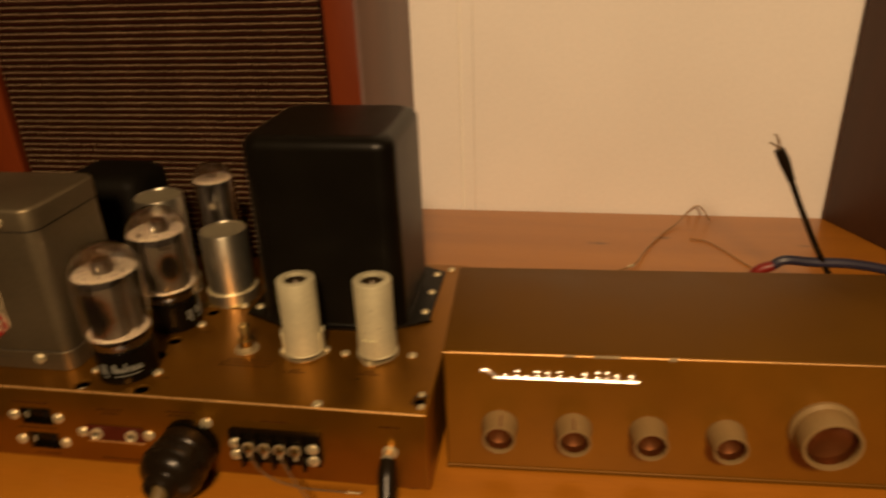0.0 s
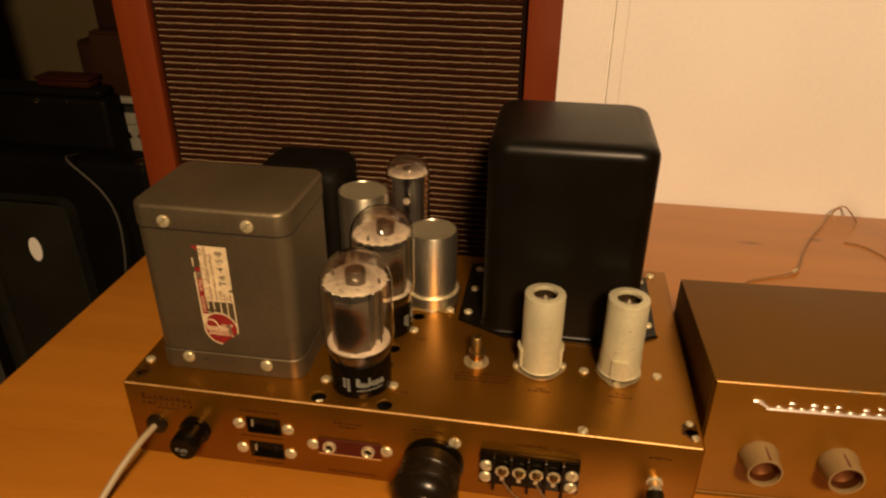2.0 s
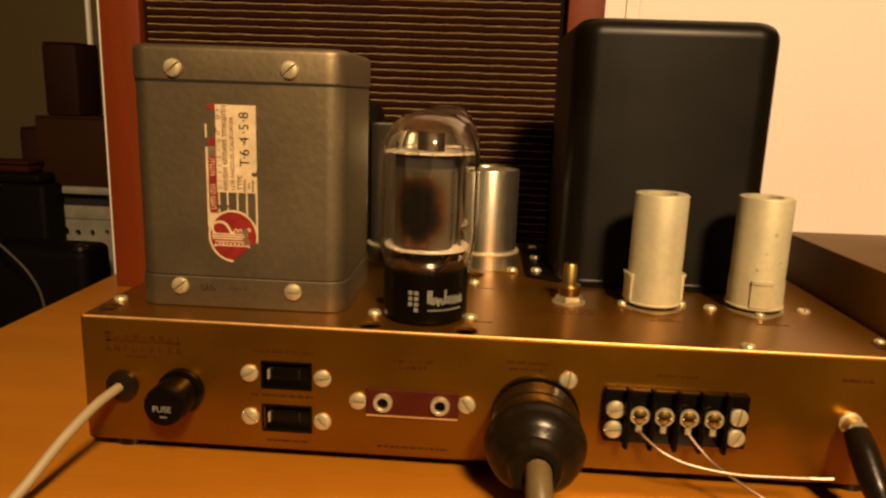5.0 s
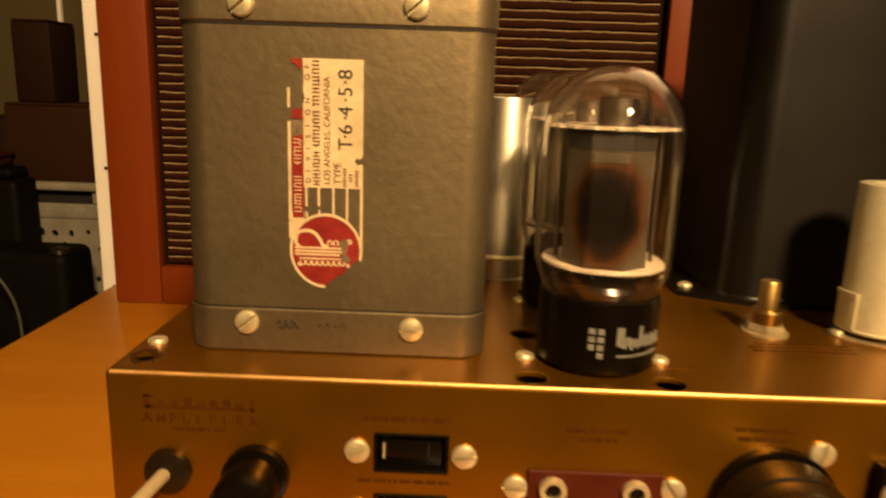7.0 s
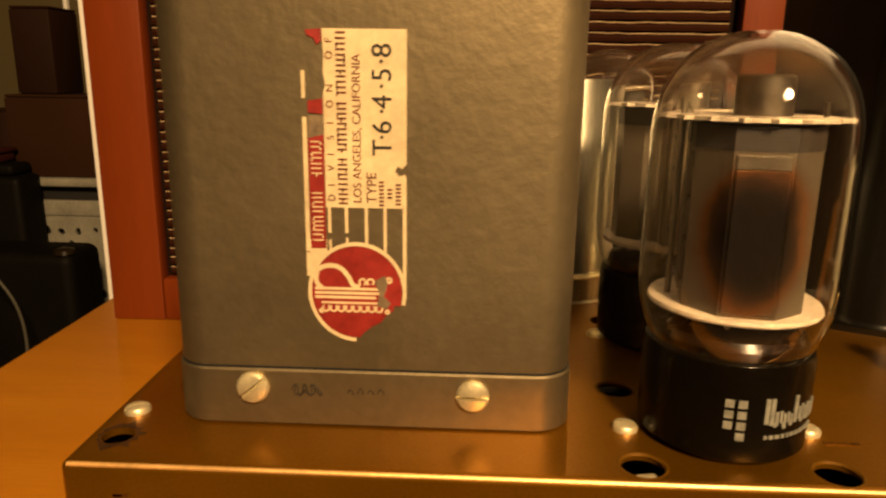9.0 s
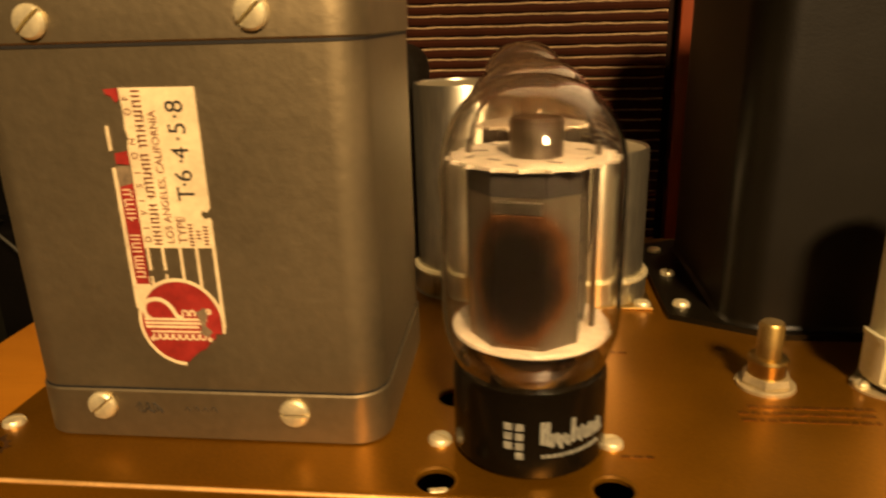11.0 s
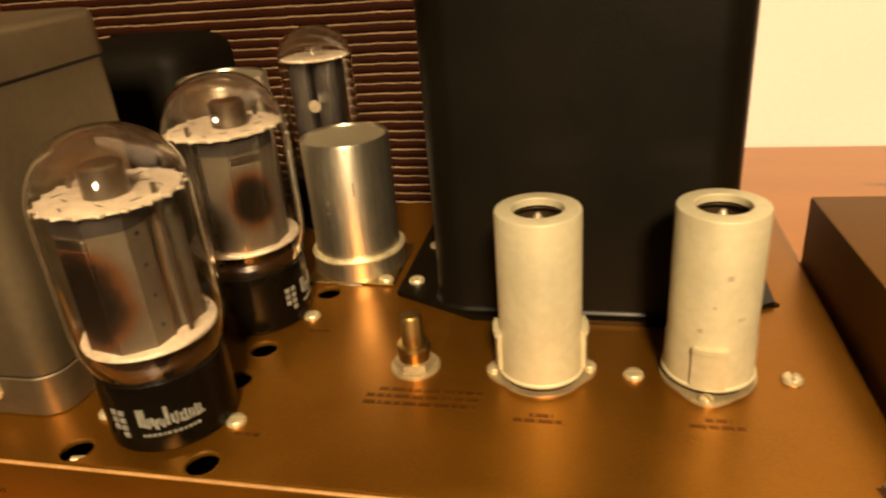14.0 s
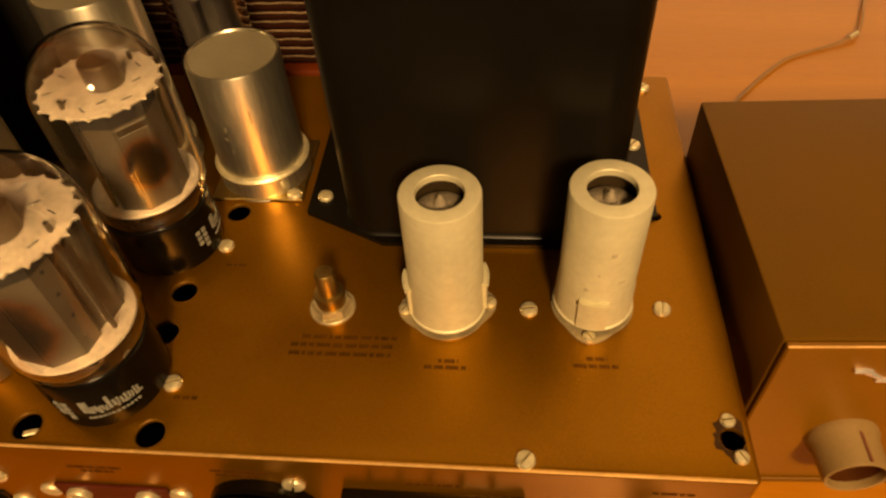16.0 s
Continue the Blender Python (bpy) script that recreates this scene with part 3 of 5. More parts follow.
for k, (x0, x1, z, h) in enumerate(((0.0175, 0.031, 0.0405, 0.0009), (0.067, 0.090, 0.0455, 0.0014), (0.066, 0.090, 0.0278, 0.0010),
                                    (0.120, 0.136, 0.0445, 0.0012), (0.123, 0.133, 0.0420, 0.0012), (0.163, 0.179, 0.0465, 0.0012), (0.164, 0.177, 0.0440, 0.0011),
                                    (0.218, 0.233, 0.0445, 0.0012), (0.284, 0.295, 0.0465, 0.0012), (0.072, 0.088, 0.0092, 0.0009), (0.115, 0.142, 0.0095, 0.0009))):
    print_row(amp, x0, x1, z, h, seed=k)
stroke = [box(0.0105, 0.0395, -0.00015, 0.00005, 0.0466, 0.0474), box(0.0100, 0.0118, -0.00015, 0.00005, 0.0466, 0.0502), box(0.0100, 0.0130, -0.00015, 0.00005, 0.0497, 0.0503), box(0.0380, 0.0387, -0.00015, 0.00005, 0.0460, 0.0500)]
stroke += [box(0.0138 + 0.0034 * k, 0.0157 + 0.0034 * k, -0.00015, 0.00005, 0.0474, 0.0489 + 0.0004 * (k % 3)) for k in range(7)]
part("script_mark", join(*stroke), INK, amp, "", 0)
for k, letter in enumerate("AMPLIFIER"):
    part("letter", moved(lettering(letter, 0.0033, 0.0001, 0.00016), pose(0.0096 + 0.00350 * k, -0.00006, 0.0428, 90)), INK, amp, "", 0)
for k, (x0, x1, y, h) in enumerate(((0.183, 0.212, 0.0390, 0.0013), (0.180, 0.211, 0.0360, 0.0013), (0.180, 0.211, 0.0330, 0.0013), (0.225, 0.231, 0.0320, 0.0012), (0.221, 0.234, 0.0298, 0.0012),
                                    (0.268, 0.274, 0.0345, 0.0012), (0.264, 0.277, 0.0320, 0.0012), (0.150, 0.157, 0.0165, 0.0011), (0.151, 0.158, 0.0665, 0.0010))):
    print_row(amp, x0, x1, y, h, "top", TOP, seed=40 + k, ink=FADED_INK)

# outlets, phono jacks, terminals on the front face
for z in (0.0366, 0.0190):
    s = part("power_outlet", box(0.0712, 0.0888, 0.0022, 0.012, z - 0.0049, z + 0.0049, 0.0006), BAKELITE, amp, "recessed black bakelite power outlet")
    part("outlet_rim", join(box(0.0702, 0.0898, -0.0006, 0.0030, z + 0.0048, z + 0.0056, 0.0002, 1), box(0.0702, 0.0898, -0.0006, 0.0030, z - 0.0056, z - 0.0048, 0.0002, 1),
                            box(0.0702, 0.0711, -0.0006, 0.0030, z - 0.0048, z + 0.0048), box(0.0889, 0.0898, -0.0006, 0.0030, z - 0.0048, z + 0.0048)), BAKELITE, s)
    part("contact", box(0.0723, 0.0730, 0.0006, 0.0024, z - 0.0024, z + 0.0016, 0.0002, 1), NICKEL, s)
    part("contact", box(0.0842, 0.0846, 0.0014, 0.0024, z - 0.0022, z + 0.0018), DARK, s)
    screws(s, [(0.0657, 0, z + 0.0002, 30 if z > 0.03 else -35), (0.0938, 0, z - 0.0003, 10 if z > 0.03 else -45)], SCREW_BIG, "front")
plate = part("jack_plate", box(0.1106, 0.1458, -0.0012, 0.0, 0.0234, 0.0337, 0.0003, 1), MAROON, amp, "maroon fibre plate with two phono jacks")
part("plate_edge", box(0.1108, 0.1456, -0.0014, -0.0002, 0.0228, 0.0234), COPPER_EDGE, plate)
for jx in (0.1172, 0.1388):
    jack = part("phono_jack", moved(lathe([(0.0021, 0), (0.0021, 0.0020), (0.0024, 0.0023), (0.0034, 0.0023), (0.0037, 0.0018), (0.0037, 0), (0.0021, 0)], 24), pose(jx, -0.0008, 0.0286, 90)), NICKEL, plate)
    part("jack_core", moved(lathe([(0, 0), (0.0021, 0), (0.0021, 0.0009), (0, 0.0009)], 16), pose(jx, -0.0008, 0.0286, 90)), BAKELITE, plate)
screws(plate, [(0.1075, 0, 0.0281, 0), (0.1487, 0, 0.0290, -55)], SCREW_BIG, "front")

strip = part("terminal_strip", box(0.1995, 0.2510, -0.0045, 0, 0.0198, 0.0403, 0.0006), BAKELITE, amp, "black bakelite barrier terminal strip")
for k in range(5):
    fx = 0.2072 + 0.0088 * k
    part("barrier", box(fx - 0.0009, fx + 0.0009, -0.0085, -0.0045, 0.0188, 0.0423, 0.0005, 1), BAKELITE, strip)
for k in range(4):
    fx = 0.2116 + 0.0088 * k
    part("lug", moved(join(lathe([(0.0020, 0), (0.0035, 0), (0.0035, 0.0009), (0.0020, 0.0009), (0.0020, 0)], 20), box(-0.0010, 0.0010, -0.0062, -0.0030, 0, 0.0009)), pose(fx, -0.0062, 0.0318, 90)), NICKEL, strip)
    shared("terminal_screw", DARK_SCREW, strip, pose(fx, -0.0062, 0.0318, 90))
screws(strip, [(0.2031, -0.0045, 0.0328, 20), (0.2029, -0.0045, 0.0250, 5), (0.2472, -0.0045, 0.0323, 80), (0.2470, -0.0045, 0.0243, 60)], SCREW_BIG, "front")

screws(amp, [(0.1858, 0, 0.0412, 80)], SCREW_BIG, "front")
part("octal_socket", moved(lathe([(0, 0), (0.0165, 0), (0.0165, 0.003), (0.012, 0.004), (0, 0.004)], 32), pose(0.1745, 0, 0.0262, 90)), BAKELITE, amp)
part("phono_jack", moved(lathe([(0, 0), (0.0042, 0), (0.0042, 0.0010), (0.0032, 0.0014), (0.0034, 0.006), (0, 0.006)], 24), pose(0.2888, 0, 0.0310, 90)), NICKEL, amp)
grommet = part("grommet", moved(lathe([(0, 0), (0.0062, 0), (0.0060, 0.002), (0.0040, 0.0028), (0, 0.0028)], 24), pose(0.0158, 0, 0.0290, 90)), RUBBER, amp)
part("power_cord", sweep([(0.0158, 0.004, 0.0290), (0.0152, -0.003, 0.0288), (0.0120, -0.014, 0.0262), (0.0070, -0.027, 0.0190), (0.0020, -0.040, 0.0095), (-0.0020, -0.0495, 0.0024), (-0.0040, -0.0550, -0.0080), (-0.0050, -0.0560, -0.0600)], 0.0019, 12), CORD, amp, "tan rubber mains cord")
fuse = part("fuse_holder", moved(lathe([(0, 0), (0.0088, 0), (0.0088, 0.003), (0.0075, 0.0035), (0.0072, 0.0085), (0.0078, 0.0090), (0.0078, 0.0155), (0.0070, 0.0168), (0, 0.0168)], 28), pose(0.0392, 0, 0.0285, 90)), BAKELITE, amp, "black bakelite fuse holder with white lettering")
part("lettering", moved(lettering("FUSE", 0.0033), pose(0.0392 - 0.0040, -0.0169, 0.0268, 90)), WHITE_INK, fuse, smooth=0)
part("mark", box(0.0379, 0.0405, -0.0170, -0.0167, 0.0247, 0.0251), WHITE_INK, fuse)


# grey output transformer
GX, GY, GW, GD = 0.0568, 0.0482, 0.0828, 0.0606
iron = part("output_transformer", prism([(outline(GW, GD, 0.0075, 8, GX, GY), z) for z in (TOP, 0.1560)]), GREY, amp, "grey hammer-enamelled potted transformer")


def cap(z0, z1, top):
    rows = [(outline(GW + 0.0010 - 2 * d, GD + 0.0012 - 2 * d, 0.008 - d, 8, GX, GY), z) for d, z in ((0.0004, z0), (0, z0 + 0.0004), (0, z1))]
    if top:
        rows += [(outline(GW + 0.0010 - 2 * d, GD + 0.0012 - 2 * d, 0.008 - d, 8, GX, GY), z1 + h) for d, h in ((0.0002, 0.0008), (0.0007, 0.0015), (0.0014, 0.0020), (0.0024, 0.0023))]
    else:
        rows.append((outline(GW + 0.0002, GD + 0.0004, 0.0076, 8, GX, GY), z1 + 0.0004))
    return prism(rows)


part("top_cap", cap(0.1449, 0.1556, True), GREY, iron)
part("bottom_cap", cap(TOP + 0.0001, 0.0686, False), GREY, iron)
for z0, z1 in ((0.1442, 0.1450), (0.0689, 0.0695)):
    part("seam", prism([(outline(GW + 0.0002, GD + 0.0003, 0.0076, 8, GX, GY), z) for z in (z0, z1)]), DARK, iron)
FACE = GY - GD / 2
screws(iron, [(0.0333, FACE - 0.0006, 0.1492, 40), (0.0777, FACE - 0.0006, 0.1498, 42), (0.0325, FACE - 0.0006, 0.0650, 40), (0.0780, FACE - 0.0006, 0.0645, 0)], SCREW_BIG, "front")

# the worn sticker on its front
LX, LZ, LY, S = 0.0445, 0.0765, FACE - 0.00003, 0.0001205


def spot(x, y, lift):
    """A place on the sticker; x from its left edge, y down from its top, in 172 x 497 units."""
    return (LX + x * S * 0.95, LY - lift, LZ + (497 - y) * S)


def flat(x0, x1, y0, y1, lift=0.0):
    return leaf([(x0, y0), (x1, y0), (x1, y1), (x0, y1)], lift)


def leaf(pts, lift=0.0, thick=0.00012):
    """A flat piece of paper or ink with any outline."""
    bm = bmesh.new()
    rings = [[bm.verts.new(spot(x, y, lift + k)) for x, y in pts] for k in (0, thick)]
    for i in range(len(pts)):
        j = (i + 1) % len(pts)
        bm.faces.new((rings[0][i], rings[0][j], rings[1][j], rings[1][i]))
    bm.faces.new(rings[0][::-1])
    bm.faces.new(rings[1])
    bmesh.ops.recalc_face_normals(bm, faces=bm.faces)
    return bm


def band(pts, w, lift=0.0):
    """A printed line of even width through points."""
    pts = [Vector((x, y, 0)) for x, y in pts]
    side_a, side_b = [], []
    for i, p in enumerate(pts):
        d = (pts[min(i + 1, len(pts) - 1)] - pts[max(i - 1, 0)]).normalized() * (w / 2)
        side_a.append((p.x - d.y, p.y + d.x))
        side_b.append((p.x + d.y, p.y - d.x))
    bm = bmesh.new()
    va, vb = ([bm.verts.new(spot(x, y, lift + 0.00016)) for x, y in side] for side in (side_a, side_b))
    for i in range(len(pts) - 1):
        bm.faces.new((va[i], va[i + 1], vb[i + 1], vb[i]))
    bmesh.ops.recalc_face_normals(bm, faces=bm.faces)
    return bm


def arc(cx, cy, r, a0, a1, n=40):
    return [(cx + r * math.cos(radians(a0 + (a1 - a0) * i / n)), cy - r * math.sin(radians(a0 + (a1 - a0) * i / n))) for i in range(n + 1)]


DX, DY = 87, 419
paper = [leaf([(36, 0), (173, 0), (173, 204), (166, 212), (158, 208), (154, 216), (160, 224), (171, 221), (173, 228), (173, 276), (36, 276), (36, 96), (40, 82), (36, 66), (38, 40)]),
         flat(0, 6, 62, 104), flat(0, 7, 133, 352), leaf([(7, 330), (36, 330), (36, 356), (20, 372), (8, 392), (0, 392), (0, 350), (7, 350)])]
paper += [flat(39, 44, 276, 318), flat(40, 44, 330, 346), flat(68, 73, 276, 318), flat(69, 73, 326, 336), flat(102, 107, 276, 338), flat(134, 139, 276, 352), flat(167, 173, 276, 428), band(arc(DX, DY, 83, -14, 268), 6.5, 0.0)]
part("sticker", paper[0], CREAM, iron, "worn cream and red maker's sticker", 0)
for piece in paper[1:]:
    part("sticker_strip", piece, CREAM, iron, "", 0)
disc = arc(DX, DY, 79, -16, 272) + [(98, 489), (112, 478), (128, 470), (138, 458), (150, 450), (152, 440)]
red = [leaf(disc, 0.0001), leaf([(9, 2), (35, 0), (35, 18), (28, 24), (22, 14), (12, 10)], 0.0001), leaf([(10, 108), (35, 104), (35, 128), (10, 126)], 0.0001), leaf([(9, 166), (35, 160), (35, 344), (9, 344)], 0.0001)]
for i, piece in enumerate(red):
    part("red_print", piece, RED, iron, "", 0)
part("torn_print", leaf([(10, 130), (35, 130), (35, 160), (9, 166)], 0.00008), TORN, iron, "rubbed bare print", 0)
part("torn_print", leaf([(118, 398), (136, 388), (141, 402), (134, 424), (146, 436), (138, 446), (122, 440), (126, 418)], 0.0003), TORN, iron, "", 0)
# emblem: a plain looped band over three lines and two rows of coils
loop_line = [(27, 412), (18, 404), (16, 392), (20, 380), (32, 374), (48, 373), (62, 379), (73, 392), (80, 405), (92, 409)]
emblem = [band(smooth_flat, 8, 0.0002) for smooth_flat in ([(p.x, p.y) for p in smooth_path([(x, y, 0) for x, y in loop_line], 5)],)]
emblem += [flat(13, x1, y, y + 4.5, 0.0002) for y, x1 in ((410, 138), (417.5, 126), (425, 120))]
emblem += [band(arc(x, 400, 5.5, -60, 240, 14), 3.4, 0.0002) for x in (97, 111)] + [band(arc(143, 396, 4, 0, 360, 14), 4, 0.0002)]
emblem += [flat(24, 140, 435, 438.5, 0.0002)] + [band(arc(32 + 13.4 * k, 446, 5.6, -230, 50, 14), 3.4, 0.0002) for k in range(8)] + [band(arc(x, 451, 3, 0, 360, 12), 3.5, 0.0002) for x in (24, 140)]
part("emblem", join(*emblem), CREAM, iron, "", 0)
# lettering that names a maker stands as plain bars
rng = random.Random(5)
bars = []
for y0, y1 in ((170, 232), (252, 340)):
    y = y0
    while y < y1 - 4:
        bars.append(flat(13, 31, y, y + 2.2, 0.0002))
        if rng.random() > 0.35:
            k = rng.choice((13, 20, 28))
            bars.append(flat(k, k + 3, y, y + 6.2, 0.0002))
        y += rng.choice((7.2, 8.0, 9.4))
tagged(part("pale_print", join(*bars), CREAM, iron, "", 0), kind="stuff")
bars, y = [], 4.0
while y < 268:
    if not (96 < y < 104 or 186 < y < 196):
        bars.append(flat(58, 74, y, y + 2.4, 0.0002))
        if rng.random() > 0.3:
            k = rng.choice((58, 64, 71))
            bars.append(flat(k, k + 2.6, y, y + 6.0, 0.0002))
    y += rng.choice((7.4, 8.2))
tagged(part("brown_print", join(*bars), LABEL_BROWN, iron, "", 0), kind="stuff")


def label_text(text, size, x, y):
    """Upright-running words on the sticker; x of the foot line, y of the first letter."""
    return moved(lettering(text, size, 0.00005), Matrix.Translation(spot(x, y, 0.0002)) @ pose(0, 0, 0, 90) @ pose(0, 0, 0, 0, 0, 90))


part("line_lettering", join(*[label_text(c, 0.0019, 52, 266 - 24.5 * k) for k, c in enumerate("DIVISION OF") if c != " "]), LABEL_BROWN, iron, "", 0)
part("type_number", join(*[label_text(c, 0.0053, 148, y) for c, y in (("T", 192), ("6", 158), ("4", 119), ("5", 78), ("8", 42))], *[label_text("·", 0.0053, 148, y) for y in (168, 128, 90, 53)]), BLACK_INK, iron, "", 0)
part("small_lettering", join(label_text("LOS ANGELES, CALIFORNIA", 0.00225, 97, 268), label_text("TYPE", 0.0027, 122, 268)), LABEL_BROWN, iron, "", 0)
bars = []
for x0, x1, y0, y1 in ((127, 135, 232, 270), (141, 149, 244, 262), (155, 164, 236, 272)):
    y = y0
    while y < y1:
        bars.append(flat(x0, x1, y, y + 2.6, 0.0002))
        y += 6.2
tagged(part("dark_print", join(*bars), LABEL_BROWN, iron, "", 0), kind="stuff")
# faint pencil scrawl on the lower cap
scrawl = []
for k in range(2):
    pts = [(0.0405 + 0.0008 * k + 0.0055 * i / 9 + 0.0006 * math.sin(2.3 * i + k), 0.0647 + 0.0014 * math.sin(1.9 * i + 0.8 * k)) for i in range(10)]
    scrawl.append(sweep([(x, FACE - 0.00062, z) for x, z in pts], 0.00016, 5, 4))
for k in range(4):
    scrawl.append(sweep([(0.0522 + 0.0021 * k, FACE - 0.00062, 0.0642), (0.0528 + 0.0021 * k, FACE - 0.00062, 0.0650 + 0.0004 * (k % 2)), (0.0535 + 0.0021 * k, FACE - 0.00062, 0.0640)], 0.00014, 5, 3))
tagged(part("pencil_mark", join(*scrawl), PENCIL, iron, "", 0), kind="stuff")

# black bell cover of the mains transformer, with its bolted flange
flange = [(0.1742, 0.0912), (0.2028, 0.0772), (0.2690, 0.0772), (0.2950, 0.0925), (0.2950, 0.1610), (0.2690, 0.1735), (0.2028, 0.1735), (0.1742, 0.1610)]
bell = part("power_transformer", prism([(flange, TOP), (flange, TOP + 0.0018)]), BLACK, amp, "black enamelled bell cover of a mains transformer")
BX, BY, BW, BD = 0.2352, 0.1243, 0.0920, 0.0865
rows = [(outline(BW + 2 * d, BD + 2 * d, 0.0115 + d, 10, BX, BY), TOP + 0.0018 + h) for d, h in ((0.0010, 0.0), (0.0004, 0.0006), (0.0, 0.0016))]
rows.append((outline(BW, BD, 0.0115, 10, BX, BY), 0.1715))
for k in range(1, 8):
    a = radians(90 * k / 7)
    e = 0.0080 * (1 - math.cos(a))
    rows.append((outline(BW - 2 * e, BD - 2 * e, 0.0115 - 0.4 * e, 10, BX, BY), 0.1715 + 0.0080 * math.sin(a)))
part("bell_cover", prism(rows), BLACK, bell)
screws(bell, [(0.1795, 0.0985, TOP + 0.0018, 25), (0.1806, 0.1271, TOP + 0.0018, 70), (0.1806, 0.1530, TOP + 0.0018, 10), (0.2908, 0.1018, TOP + 0.0018, 0), (0.2905, 0.1285, TOP + 0.0018, 50), (0.2900, 0.1550, TOP + 0.0018, 20)])

# black choke behind the grey transformer
rows = [(outline(0.057, 0.048, 0.008, 6, 0.0645, 0.1420), z) for z in (TOP, 0.1305)]
for k in range(1, 5):
    a = radians(22.5 * k)
    e = 0.009 * (1 - math.cos(a))
    rows.append((outline(0.057 - 2 * e, 0.048 - 2 * e, 0.008, 6, 0.0645, 0.1420), 0.1305 + 0.009 * math.sin(a)))
part("choke", prism(rows), CHOKE_BLACK, amp, "black enamelled choke cover")


def can(name, x, y, top, r, lid_dent=0.0006):
    h = top - TOP
    c = part(name, moved(lathe([(r - 0.0014, h - 0.002), (r - 0.0012, h - lid_dent), (r - 0.0008, h), (r - 0.0003, h), (r, h - 0.0008), (r, 0.0085), (r + 0.0013, 0.0080), (r + 0.0013, 0.0006), (r + 0.002, 0), (r - 0.0014, 0), (r - 0.0014, h - 0.002)], 48), pose(x, y, TOP)), ALU, amp, "bare aluminium capacitor can")
    part("lid", moved(lathe([(0, h - lid_dent), (r - 0.0013, h - lid_dent), (r - 0.0013, h - 0.0018), (0, h - 0.0018)], 48), pose(x, y, TOP)), ALU_LID, c)
    part("clamp_ring", moved(lathe([(r, 0.0078), (r + 0.0017, 0.0078), (r + 0.0019, 0.0086), (r + 0.0012, 0.0094), (r, 0.0094), (r, 0.0078)], 48), pose(x, y, TOP)), NICKEL, c)
    return c


near_can = can("capacitor_can", 0.1538, 0.1145, 0.1072, 0.0155)
for a, z, w, h in ((-14, 0.0300, 3, 0.0016), (-17, 0.0265, 4, 0.0007), (-13, 0.0215, 3, 0.0006), (22, 0.0330, 2, 0.0050)):
    part("dent", moved(patch(0.01556, a, a + w, z, z + h, 3), pose(0.1538, 0.1145, TOP)), ALU_LID, near_can, "small dull dent")
can("capacitor_can", 0.1080, 0.1210, 0.1276, 0.0160)
part("can_base", box(0.1372, 0.1710, 0.0975, 0.1315, TOP, TOP + 0.0010, 0.0004, 1), BRASS, amp)

# brass control shaft
shaft = part("control_shaft", moved(lathe([(0, 0), (0.0031, 0), (0.0031, 0.0167), (0.0026, 0.0175), (0, 0.0175)], 24), pose(0.1905, 0.0508, TOP)), BRASS, amp, "bare brass control shaft with hex nut")
part("washer", moved(lathe([(0.003, 0), (0.0072, 0), (0.0072, 0.0008), (0.0068, 0.0011), (0.003, 0.0011), (0.003, 0)], 28), pose(0.1905, 0.0508, TOP)), TIN, shaft)
part("hex_nut", moved(lathe([(0.003, 0.0011), (0.0062, 0.0011), (0.0064, 0.0018), (0.0058, 0.0034), (0.003, 0.0034), (0.003, 0.0011)], 6), pose(0.1905, 0.0508, TOP, 0, 0, 12)), TIN, shaft, "", 20)
part("bushing", moved(lathe([(0.003, 0.003), (0.0046, 0.003), (0.0046, 0.0070), (0.0049, 0.0073), (0.0046, 0.0082), (0.003, 0.0085), (0.003, 0.003)], 24), pose(0.1905, 0.0508, TOP)), BRASS, shaft)


